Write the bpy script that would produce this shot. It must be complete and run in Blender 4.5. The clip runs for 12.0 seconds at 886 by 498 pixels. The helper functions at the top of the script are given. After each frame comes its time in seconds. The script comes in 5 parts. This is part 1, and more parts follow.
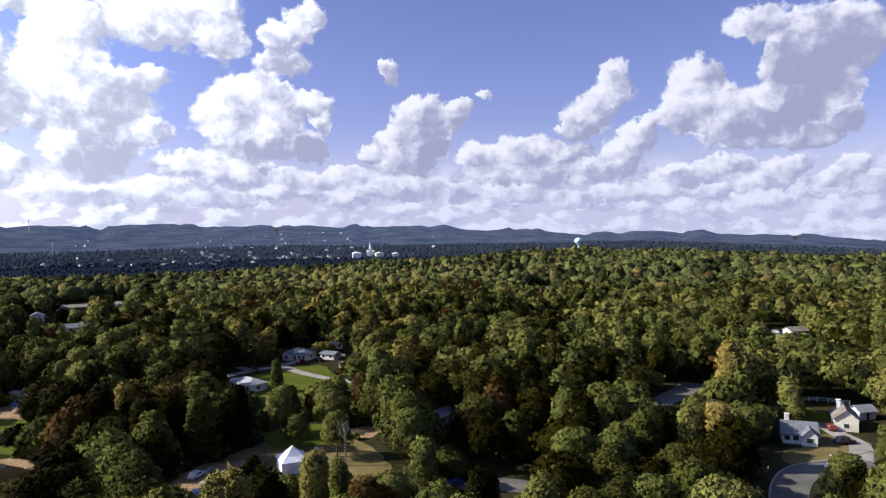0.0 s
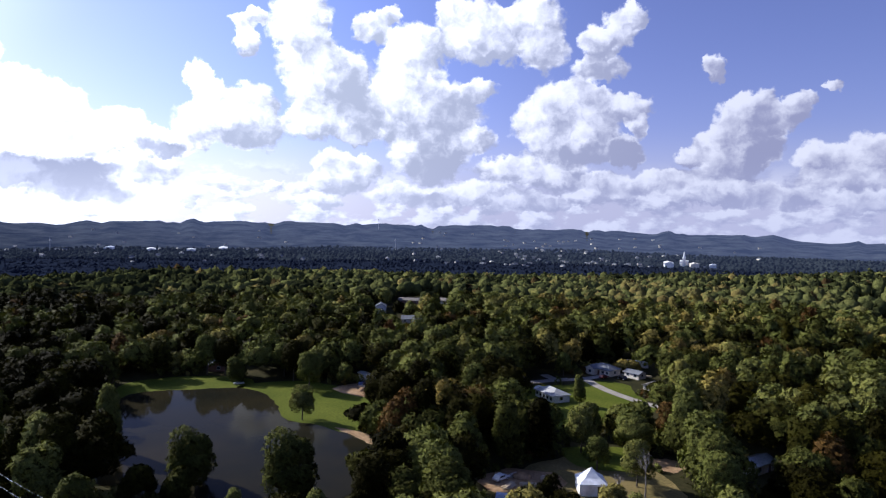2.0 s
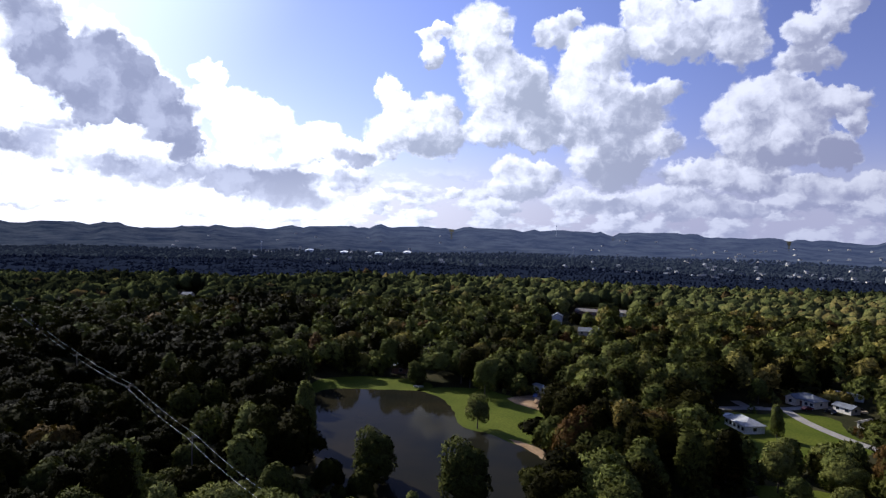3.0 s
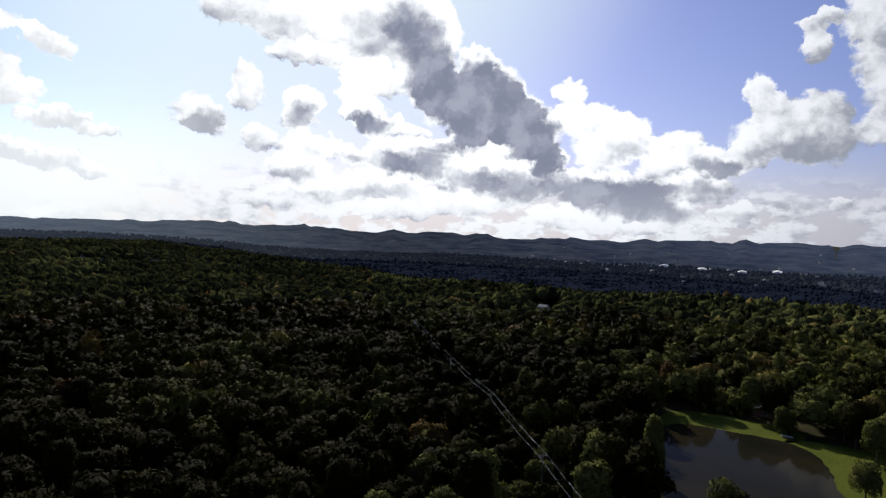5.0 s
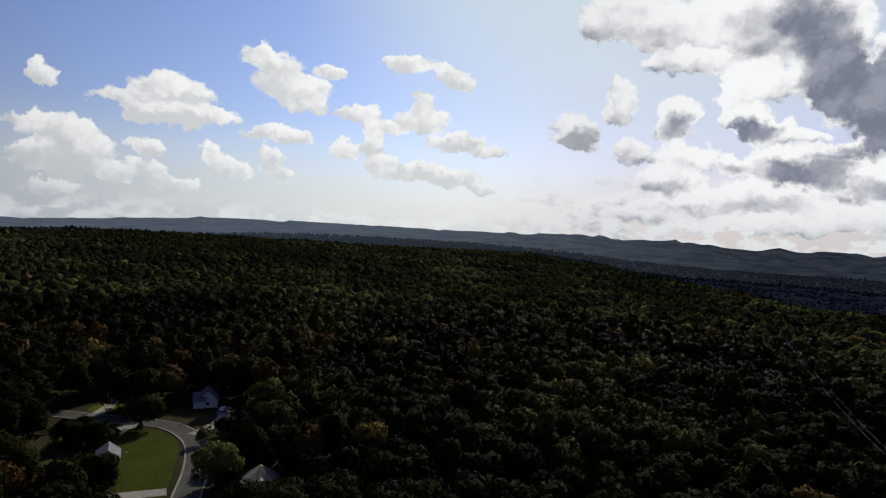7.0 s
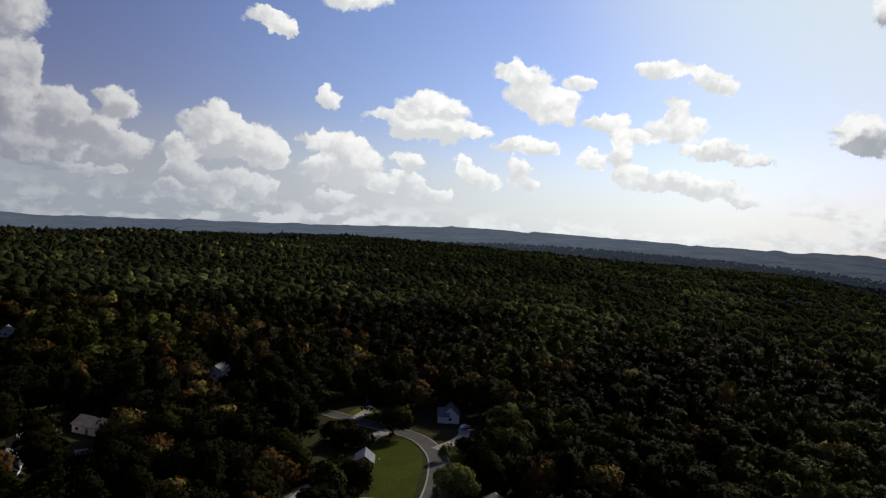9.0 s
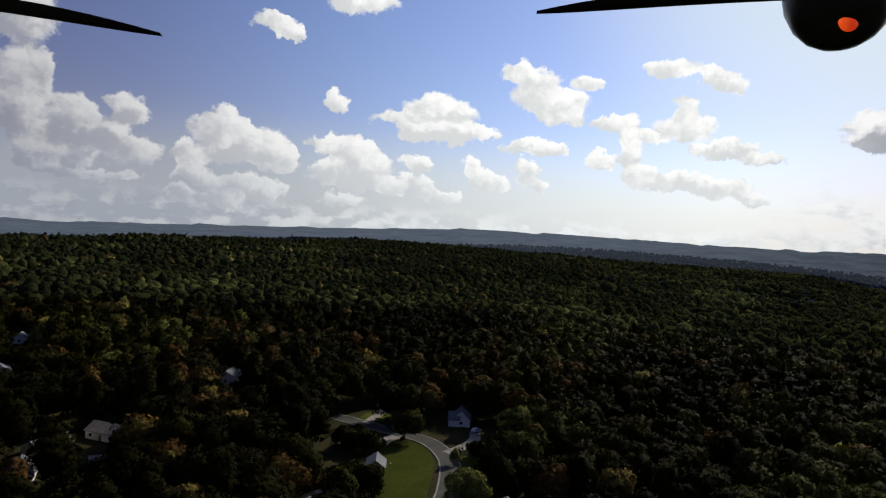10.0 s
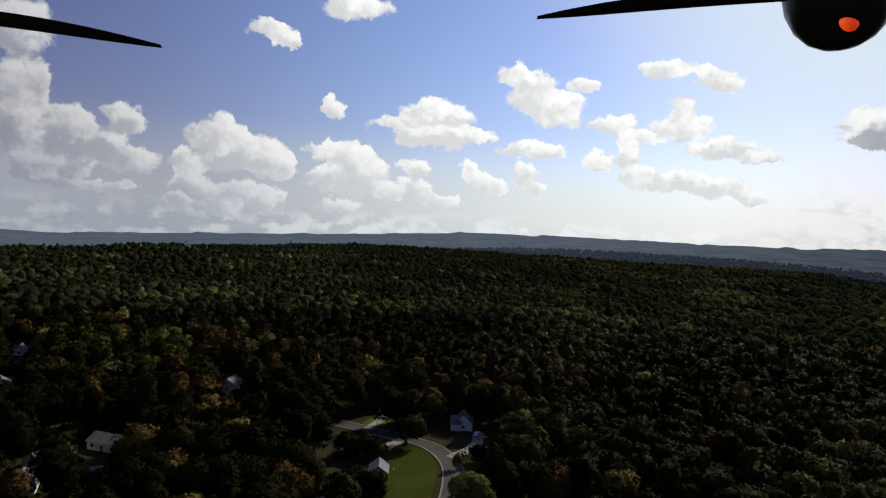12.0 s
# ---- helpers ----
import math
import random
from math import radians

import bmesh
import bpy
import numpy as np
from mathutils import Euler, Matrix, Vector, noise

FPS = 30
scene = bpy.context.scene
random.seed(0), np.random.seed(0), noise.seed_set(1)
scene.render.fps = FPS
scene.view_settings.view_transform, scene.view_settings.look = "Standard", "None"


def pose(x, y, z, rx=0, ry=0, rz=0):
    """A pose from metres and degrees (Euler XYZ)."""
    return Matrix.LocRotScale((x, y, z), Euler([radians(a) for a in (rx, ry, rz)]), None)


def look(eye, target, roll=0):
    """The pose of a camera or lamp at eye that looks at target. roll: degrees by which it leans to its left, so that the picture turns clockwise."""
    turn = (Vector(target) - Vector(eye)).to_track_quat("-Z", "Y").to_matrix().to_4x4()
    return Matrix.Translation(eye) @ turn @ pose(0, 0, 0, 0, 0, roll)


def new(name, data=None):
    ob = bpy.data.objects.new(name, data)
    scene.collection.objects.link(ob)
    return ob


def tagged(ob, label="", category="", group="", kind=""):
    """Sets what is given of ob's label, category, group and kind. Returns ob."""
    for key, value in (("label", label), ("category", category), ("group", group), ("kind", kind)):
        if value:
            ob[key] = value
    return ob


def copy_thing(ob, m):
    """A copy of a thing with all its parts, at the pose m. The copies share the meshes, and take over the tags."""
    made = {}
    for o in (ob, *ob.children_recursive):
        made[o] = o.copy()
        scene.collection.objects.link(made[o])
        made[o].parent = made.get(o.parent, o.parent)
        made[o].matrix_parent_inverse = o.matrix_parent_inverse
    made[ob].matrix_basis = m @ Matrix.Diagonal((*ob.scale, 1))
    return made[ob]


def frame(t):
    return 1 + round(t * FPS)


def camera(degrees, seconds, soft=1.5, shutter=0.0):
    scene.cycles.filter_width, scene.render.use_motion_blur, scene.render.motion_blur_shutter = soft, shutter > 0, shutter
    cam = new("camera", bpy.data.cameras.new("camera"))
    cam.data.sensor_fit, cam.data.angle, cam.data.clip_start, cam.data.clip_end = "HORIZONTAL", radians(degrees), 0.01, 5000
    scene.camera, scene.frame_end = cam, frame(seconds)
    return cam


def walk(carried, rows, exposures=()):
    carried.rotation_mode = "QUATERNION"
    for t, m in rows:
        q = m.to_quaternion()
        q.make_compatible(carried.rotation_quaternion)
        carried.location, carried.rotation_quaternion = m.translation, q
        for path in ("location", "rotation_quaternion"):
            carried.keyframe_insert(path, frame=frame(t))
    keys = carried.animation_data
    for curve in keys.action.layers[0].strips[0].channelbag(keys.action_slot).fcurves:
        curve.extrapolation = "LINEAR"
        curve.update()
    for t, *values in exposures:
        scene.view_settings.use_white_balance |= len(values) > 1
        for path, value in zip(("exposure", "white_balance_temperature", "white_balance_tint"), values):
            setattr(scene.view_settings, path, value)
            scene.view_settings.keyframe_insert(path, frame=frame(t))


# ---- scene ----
# ---------------------------------------------------------------- camera
def aim(height, yaw, pitch, roll):
    """The hovering camera: its height, heading to the left, tilt up and lean."""
    return pose(0, 0, height, 0, 0, yaw) @ pose(0, 0, 0, 90 + pitch) @ pose(0, 0, 0, 0, 0, roll)


cam = camera(68.6, 12.0, soft=1.25)
POD = Vector((0.2750, 0.1755, -0.4500))        # the drone's own motor pod, seen from its camera while it hovers
POD_PLACE = aim(80, 126.6, -2.33, 3.95) @ POD


def hover(yaw, pitch, roll):
    """The last seconds: the camera shifts so that the still pod keeps its place in the view."""
    m = aim(80, yaw, pitch, roll)
    m.translation = POD_PLACE - m.to_3x3() @ POD
    return m


walk(cam, [
    (0, aim(57.10, 0.01, -2.28, -0.96)),
    (0.5, aim(58.10, 3.99, -2.25, -0.71)),
    (1, aim(59.10, 11.14, -2.11, -0.16)),
    (1.5, aim(60.10, 18.91, -1.96, 0.41)),
    (2, aim(61.20, 26.80, -1.88, 0.89)),
    (2.5, aim(62.20, 34.65, -1.79, 1.18)),
    (3, aim(63.30, 42.36, -1.65, 1.42)),
    (4.8, aim(67.30, 69.50, -1.50, 2.35)),
    (5, aim(67.80, 72.82, -1.55, 2.36)),
    (5.5, aim(68.90, 80.83, -1.55, 2.24)),
    (6, aim(70.00, 88.86, -1.62, 2.15)),
    (6.5, aim(71.10, 96.86, -1.79, 2.55)),
    (7, aim(72.20, 104.55, -1.95, 3.50)),
    (7.5, aim(73.30, 111.61, -2.11, 4.60)),
    (7.7, aim(73.80, 114.29, -2.20, 4.80)),
    (8.5, aim(77.00, 122.70, -2.45, 4.85)),
    (9.3, hover(126.57, -2.54, 4.60)),
    (9.5, hover(126.65, -2.50, 4.39)),
    (10, hover(126.61, -2.42, 4.19)),
    (10.5, hover(126.60, -2.33, 3.95)),
    (11, hover(126.58, -2.23, 3.69)),
    (11.5, hover(126.55, -2.14, 3.38)),
    (12, hover(126.55, -2.06, 3.17)),
], exposures=[(0, 1.4, 6150, 11), (1.0, 1.35, 6020, 12), (2.0, 1.22, 5780, 14), (3.2, 0.92, 5850, 13), (5.0, 0.43, 6400, 8), (7.2, 0.10, 6550, 7), (9.3, 0.28, 6650, 7), (12, 0.28, 6650, 7)])

# ---------------------------------------------------------------- world and sun
SUN_YAW, SUN_EL = 87.0, 31.0
sun_way = Vector((-math.sin(radians(SUN_YAW)) * math.cos(radians(SUN_EL)),
                  math.cos(radians(SUN_YAW)) * math.cos(radians(SUN_EL)), math.sin(radians(SUN_EL))))
lamp = bpy.data.lights.new("sun", "SUN")
lamp.energy, lamp.angle, lamp.color = 3.3, radians(0.55), (1.0, 0.93, 0.82)
sun = new("sun", lamp)
sun.matrix_world = look(sun_way * 400, (0, 0, 0))

world = bpy.data.worlds.new("world")
scene.world = world
world.use_nodes = True
wt = world.node_tree
wt.nodes.clear()


def wn(kind, **props):
    n = wt.nodes.new(kind)
    for key, value in props.items():
        if key == "op":
            n.operation = value
        elif key == "clamp":
            n.use_clamp = value
    return n


def wmath(op, a, b=None, c=None, clamp=False):
    n = wn("ShaderNodeMath", op=op, clamp=clamp)
    for i, v in enumerate((a, b, c)):
        if v is None:
            continue
        if isinstance(v, (int, float)):
            n.inputs[i].default_value = v
        else:
            wt.links.new(v, n.inputs[i])
    return n.outputs[0]


def wvec(op, a, b=None, c=None):
    n = wn("ShaderNodeVectorMath", op=op)
    for i, v in enumerate((a, b, c)):
        if v is None:
            continue
        if isinstance(v, tuple):
            n.inputs[i].default_value = v
        else:
            wt.links.new(v, n.inputs[i])
    return n.outputs["Value"] if op in ("DOT_PRODUCT", "LENGTH") else n.outputs["Vector"]


def wmix(fac, a, b):
    n = wt.nodes.new("ShaderNodeMix")
    n.data_type = "RGBA"
    for socket, v in ((n.inputs[0], fac), (n.inputs[6], a), (n.inputs[7], b)):
        if isinstance(v, (int, float)):
            socket.default_value = v
        elif isinstance(v, tuple):
            socket.default_value = (*v, 1)
        else:
            wt.links.new(v, socket)
    return n.outputs[2]


def wsmooth(v, lo, hi, a=0.0, b=1.0):
    n = wt.nodes.new("ShaderNodeMapRange")
    n.interpolation_type = "SMOOTHSTEP"
    wt.links.new(v, n.inputs[0])
    for i, q in enumerate((lo, hi, a, b)):
        n.inputs[1 + i].default_value = q
    return n.outputs[0]


def wnoise(vec, scale, detail, rough=0.55, kind="ShaderNodeTexNoise"):
    n = wt.nodes.new(kind)
    n.noise_dimensions = "2D"
    wt.links.new(vec, n.inputs["Vector"])
    n.inputs["Scale"].default_value, n.inputs["Detail"].default_value, n.inputs["Roughness"].default_value = scale, detail, rough
    return n


heading = wn("ShaderNodeTexCoord").outputs["Generated"]
parts_xyz = wn("ShaderNodeSeparateXYZ")
wt.links.new(heading, parts_xyz.inputs[0])
azimuth = wmath("MULTIPLY", wmath("ARCTAN2", wmath("MULTIPLY", parts_xyz.outputs[0], -1.0), parts_xyz.outputs[1]), 57.2958)
height = wmath("MULTIPLY", wmath("ARCSINE", parts_xyz.outputs[2]), 57.2958)
flat = wn("ShaderNodeCombineXYZ")
wt.links.new(azimuth, flat.inputs[0])
wt.links.new(height, flat.inputs[1])
plane = flat.outputs[0]
coarse = wnoise(plane, 0.36, 2.0)
fine = wnoise(plane, 1.1, 5.0, 0.58)
bent = wvec("MULTIPLY_ADD", wvec("SUBTRACT", coarse.outputs["Color"], (0.5, 0.5, 0.5)), (1.7, 1.5, 0.0), plane)
bent = wvec("MULTIPLY_ADD", wvec("SUBTRACT", fine.outputs["Color"], (0.5, 0.5, 0.5)), (1.4, 1.25, 0.0), bent)
heap, grey = [wvec("MULTIPLY", plane, (0.0, 0.0, 0.0))], [wmath("MULTIPLY", height, 0.0)]


def bank_of_clouds(name, sum_kind, total, puffs, add):
    """A node group that adds puffs to a running total, at the bent sky position."""
    global wt
    outer = wt
    wt = bpy.data.node_groups.new(name, "ShaderNodeTree")
    wt.interface.new_socket("Place", in_out="INPUT", socket_type="NodeSocketVector")
    wt.interface.new_socket("Total", in_out="INPUT", socket_type=sum_kind)
    wt.interface.new_socket("Total", in_out="OUTPUT", socket_type=sum_kind)
    ends = wt.nodes.new("NodeGroupInput"), wt.nodes.new("NodeGroupOutput")
    place, run = ends[0].outputs[0], ends[0].outputs[1]
    for puff in puffs:
        run = add(place, run, *puff)
    wt.links.new(run, ends[1].inputs[0])
    inner, wt = wt, outer
    n = wt.nodes.new("ShaderNodeGroup")
    n.node_tree = inner
    here = wvec("MULTIPLY_ADD", heap[0], (1e-7, 1e-7, 0.0), bent)
    wt.links.new(here, n.inputs[0])
    wt.links.new(total, n.inputs[1])
    return n.outputs[0]


def add_puff(place, run, a, e, w, h):
    w, h = w * 1.10 + 0.12, h * 1.10 + 0.12
    q = wvec("MULTIPLY_ADD", place, (1 / w, 1 / h, 0.0), (-a / w, -e / h, 1.0))
    return wvec("MULTIPLY_ADD", q, wmath("SUBTRACT", 2.0, wvec("DOT_PRODUCT", q, q), clamp=True), run)


def add_grey(place, run, a, e, w, h, s):
    q = wvec("MULTIPLY_ADD", place, (0.8 / w, 0.8 / h, 0.0), (-a * 0.8 / w, -e * 0.8 / h, 0.0))
    return wmath("MULTIPLY_ADD", wmath("SUBTRACT", 1.0, wvec("DOT_PRODUCT", q, q), clamp=True), s, run)


def cumulus(*puffs):
    """Heaped cloud: puffs of heading, elevation, half width and half height in degrees."""
    heap[0] = bank_of_clouds("cumulus", "NodeSocketVector", heap[0], puffs, add_puff)


def underside(*puffs):
    """Thick grey parts of the clouds: heading, elevation, half width, half height and depth."""
    grey[0] = bank_of_clouds("underside", "NodeSocketFloat", grey[0], puffs, add_grey)


cumulus((-3.4, 5.6, 2.2, 1.4), (-7.3, 6.0, 3.0, 1.4), (-4.9, 4.1, 3.5, 1.0), (-10.7, 5.7, 2.4, 1.1), (-8.8, 4.0, 3.4, 0.9), (-15.4, 5.5, 1.9, 1.7), (-16.8, 7.0, 1.7, 1.4), (-17.7, 8.1, 1.0, 1.0), (-14.0, 4.3, 2.9, 1.0))
cumulus((-15.0, 12.0, 1.3, 1.4), (-14.5, 10.4, 1.9, 1.7), (-12.6, 8.7, 2.2, 1.7), (-11.7, 7.8, 1.5, 0.8), (-32.3, 3.9, 1.3, 0.9), (-31.9, 2.9, 1.9, 0.8), (-30.4, 2.7, 1.3, 0.6), (-33.7, 2.2, 1.2, 1.0))
cumulus((-21.2, 11.5, 2.1, 1.6), (-20.4, 9.1, 2.1, 2.1), (-22.9, 8.9, 2.8, 2.1), (-24.2, 7.0, 3.2, 1.4), (-27.4, 11.9, 1.5, 2.2), (-27.0, 8.5, 3.1, 2.0), (-25.8, 6.5, 3.6, 1.1), (-29.7, 10.4, 2.2, 2.6))
cumulus((-30.0, 13.6, 3.0, 2.2), (-32.5, 13.2, 2.5, 2.5), (-31.2, 7.7, 1.7, 1.7), (-28.9, 6.2, 2.6, 0.9), (-25.8, 15.0, 2.2, 1.3), (-31.9, 9.7, 1.3, 1.1), (-27.4, 3.7, 1.8, 1.0), (-28.6, 4.3, 0.8, 0.5), (-26.2, 2.7, 1.8, 0.8))
cumulus((-20.4, 3.6, 3.3, 0.8), (-23.4, 4.4, 2.3, 0.7), (-19.0, 2.5, 3.3, 0.8), (-15.4, 2.4, 2.9, 0.7), (-11.2, 2.0, 2.9, 0.7), (-6.8, 2.4, 4.0, 0.8), (-22.5, 2.2, 2.8, 0.6), (-27.4, 1.3, 3.5, 0.7), (-31.9, 0.8, 3.4, 0.7), (4.1, 3.3, 3.0, 1.0), (-0.9, 2.7, 3.0, 0.9))
cumulus((47.5, 12.1, 1.2, 1.2), (46.7, 10.7, 1.6, 1.4), (43.5, 10.0, 2.4, 1.7), (46.2, 8.4, 3.3, 1.9), (43.1, 7.9, 2.9, 1.7), (48.2, 7.0, 1.4, 1.4), (44.0, 16.4, 1.0, 1.0), (43.6, 14.9, 1.1, 1.1), (42.9, 17.1, 0.9, 0.6))
cumulus((39.4, 16.8, 2.7, 2.4), (38.5, 14.2, 2.9, 2.4), (37.0, 11.5, 3.4, 2.5), (35.6, 13.0, 2.2, 2.0), (37.9, 8.9, 2.9, 1.5), (34.6, 9.8, 2.2, 2.5), (34.1, 8.1, 1.5, 1.2), (33.4, 16.7, 1.7, 1.2), (31.7, 17.9, 0.9, 0.7))
cumulus((29.2, 15.5, 3.0, 2.0), (30.2, 12.7, 3.0, 3.0), (31.1, 9.9, 2.5, 3.0), (27.2, 10.0, 4.0, 2.5), (28.1, 7.0, 3.5, 2.5), (28.1, 5.1, 3.0, 1.2), (24.2, 7.6, 2.0, 1.0), (23.8, 11.9, 1.7, 1.0))
cumulus((23.9, 17.4, 3.0, 1.7), (19.5, 17.3, 3.0, 2.0), (23.3, 15.6, 4.5, 1.5), (18.4, 15.1, 2.2, 2.0), (26.3, 18.2, 1.5, 1.2), (13.7, 15.6, 1.7, 1.2), (11.9, 16.6, 1.7, 1.7), (11.0, 17.4, 1.2, 1.0), (13.6, 13.6, 2.4, 1.1))
cumulus((16.4, 11.4, 2.9, 1.5), (18.3, 9.3, 3.0, 2.0), (14.0, 9.9, 3.4, 1.9), (10.8, 10.3, 1.7, 1.1), (15.4, 7.1, 4.4, 1.7), (11.6, 6.6, 1.9, 1.2), (10.3, 8.7, 0.7, 1.0))
cumulus((36.5, 5.6, 1.7, 1.1), (34.0, 5.0, 2.0, 1.1), (36.0, 3.9, 2.5, 1.1), (41.2, 3.3, 1.2, 0.4), (31.0, 2.8, 3.0, 0.8), (23.1, 2.9, 3.5, 1.2), (21.2, 5.2, 3.5, 1.2), (17.2, 4.5, 3.4, 1.2), (19.1, 2.3, 4.0, 0.8))
cumulus((28.1, 2.6, 3.0, 1.0), (12.5, 3.7, 2.9, 1.1), (8.8, 4.2, 2.4, 1.0), (37.4, 2.2, 2.0, 0.6), (4.5, 13.0, 0.9, 0.9), (-4.0, 11.3, 0.8, 0.4), (7.0, 3.7, 2.3, 1.4), (4.4, 3.0, 3.2, 0.9), (1.5, 3.2, 2.7, 0.9))
cumulus((6.0, 6.2, 1.2, 0.7), (4.1, 6.9, 1.8, 1.4), (2.5, 8.6, 2.0, 1.8), (1.3, 9.8, 1.8, 1.3), (-0.3, 9.1, 1.8, 1.1), (-1.8, 10.2, 1.1, 0.8), (3.2, 5.0, 2.7, 1.4), (1.2, 6.8, 1.8, 1.8))
cumulus((62.3, 12.2, 1.5, 0.9), (60.8, 9.9, 2.9, 1.5), (57.4, 8.7, 2.4, 1.7), (59.3, 7.5, 2.9, 1.5), (53.3, 7.8, 2.3, 1.2), (51.1, 6.6, 2.3, 1.2), (50.2, 6.2, 1.4, 0.9), (54.6, 6.4, 1.9, 1.2))
cumulus((57.7, 3.7, 4.3, 2.2), (61.0, 4.4, 2.4, 1.7), (54.4, 2.2, 3.8, 1.2), (51.9, 4.5, 3.3, 1.2), (48.8, 2.5, 1.8, 0.8), (62.3, 1.4, 4.4, 0.8), (57.5, 0.9, 4.3, 0.5))
cumulus((93.9, 8.8, 2.0, 1.4), (93.1, 8.1, 1.9, 0.9), (89.8, 11.9, 0.9, 1.5), (90.5, 10.2, 1.2, 0.8), (90.0, 10.9, 1.4, 1.0), (85.5, 10.1, 1.7, 2.0), (85.1, 10.8, 1.5, 1.2), (85.7, 8.9, 1.7, 0.9), (79.9, 9.7, 2.0, 1.2), (81.4, 10.4, 1.0, 1.2), (78.6, 8.8, 2.2, 1.1), (76.3, 8.6, 1.9, 0.6))
cumulus((89.3, 18.1, 4.5, 2.2), (91.8, 17.5, 2.2, 1.5), (85.8, 16.8, 3.5, 2.0), (81.0, 18.6, 4.4, 2.2), (76.7, 18.5, 3.9, 2.2), (85.7, 14.5, 3.0, 1.0), (83.7, 14.4, 2.2, 1.0), (79.0, 16.4, 5.4, 2.4), (74.8, 16.7, 2.9, 2.9))
cumulus((79.8, 12.8, 2.5, 1.5), (78.8, 12.3, 1.7, 1.2), (80.7, 11.8, 2.0, 1.0), (70.6, 14.8, 1.6, 1.2), (70.0, 12.6, 3.8, 2.4), (72.7, 11.3, 2.9, 2.4), (68.2, 10.8, 3.3, 2.3), (65.6, 8.9, 2.7, 2.3), (64.2, 6.7, 1.6, 1.4), (70.3, 8.8, 2.4, 1.2), (75.1, 13.6, 2.4, 2.9))
cumulus((75.7, 6.2, 2.9, 1.7), (78.5, 6.2, 2.0, 1.5), (72.5, 7.2, 3.3, 1.1), (71.0, 5.3, 3.8, 1.7), (81.0, 6.3, 1.2, 1.0), (85.8, 5.0, 3.0, 1.2), (67.0, 4.4, 4.2, 1.8), (78.4, 3.7, 4.4, 1.5), (83.3, 3.1, 4.5, 1.2))
cumulus((71.4, 2.7, 5.7, 1.2), (77.9, 1.8, 5.9, 0.7), (86.7, 2.0, 4.0, 0.7), (88.9, 7.3, 1.2, 1.1), (84.9, 6.7, 3.0, 1.2), (68.0, 7.2, 2.3, 1.0), (64.9, 4.9, 2.7, 1.6))
cumulus((160.3, 12.6, 2.5, 2.1), (160.0, 7.9, 2.1, 2.5), (159.0, 9.3, 0.9, 1.3), (160.6, 5.8, 1.9, 1.5), (156.7, 6.3, 1.7, 1.5), (152.8, 6.9, 1.7, 1.3), (155.8, 4.8, 3.3, 1.3), (159.1, 3.7, 1.9, 1.3), (156.9, 3.3, 2.2, 1.1), (152.5, 3.6, 2.0, 1.3))
cumulus((153.8, 1.6, 2.2, 0.5), (156.5, 1.7, 2.6, 0.5), (148.8, 0.8, 1.2, 0.6), (159.0, 2.3, 1.7, 0.6), (145.6, 7.1, 1.7, 1.2), (145.6, 5.9, 2.6, 1.7), (142.3, 5.1, 2.2, 1.7), (143.7, 4.5, 3.8, 1.2), (148.5, 4.0, 1.6, 1.0), (141.4, 4.2, 1.9, 1.1))
cumulus((147.6, 2.5, 1.9, 0.7), (144.4, 1.8, 2.9, 1.0), (142.1, 1.5, 1.7, 1.0), (145.7, 0.6, 1.9, 0.6), (137.4, 6.0, 1.6, 0.8), (135.2, 5.5, 2.2, 1.3), (133.7, 4.6, 2.2, 1.7), (137.1, 3.6, 1.7, 1.3), (134.1, 2.9, 3.0, 1.0), (129.5, 4.8, 1.4, 0.7))
cumulus((129.9, 3.2, 2.0, 0.7), (131.6, 2.8, 2.0, 0.7), (127.1, 2.2, 2.0, 0.6), (135.9, 1.3, 2.2, 0.5), (136.7, 9.7, 1.0, 0.9), (142.2, 15.2, 1.9, 0.9), (142.0, 15.8, 0.7, 0.6), (140.6, 14.6, 0.7, 0.4), (135.1, 17.8, 3.0, 1.0))
cumulus((130.5, 8.5, 3.2, 0.7), (127.6, 9.5, 3.5, 1.3), (127.0, 7.8, 3.7, 1.0), (124.0, 8.0, 1.5, 0.7), (129.5, 7.7, 2.0, 0.9), (121.0, 13.2, 1.5, 1.1), (119.5, 12.5, 2.2, 1.2), (118.4, 10.9, 3.4, 1.1), (117.3, 9.8, 2.2, 0.8), (115.1, 12.4, 1.5, 0.6))
cumulus((119.5, 7.0, 2.7, 0.8), (117.6, 6.8, 1.5, 0.7), (113.7, 6.2, 1.1, 0.7), (124.5, 4.6, 1.0, 1.1), (123.0, 3.9, 1.7, 0.8), (119.9, 4.9, 1.1, 0.9), (119.1, 3.9, 1.1, 0.5), (108.4, 13.8, 2.1, 0.8), (109.7, 13.9, 0.9, 0.7), (105.3, 13.3, 1.2, 0.5), (104.0, 12.7, 1.6, 0.7))
cumulus((112.5, 9.3, 2.2, 0.7), (107.0, 10.5, 1.0, 1.3), (107.1, 9.1, 2.6, 1.1), (110.6, 8.2, 2.1, 0.6), (104.0, 7.4, 2.7, 0.7), (101.4, 6.6, 1.8, 0.5), (111.4, 7.0, 1.2, 1.2), (110.4, 5.1, 1.4, 1.1), (108.1, 4.5, 2.4, 0.7), (105.4, 4.6, 2.3, 0.9), (102.8, 4.1, 1.8, 0.7), (101.2, 3.5, 1.3, 0.4))
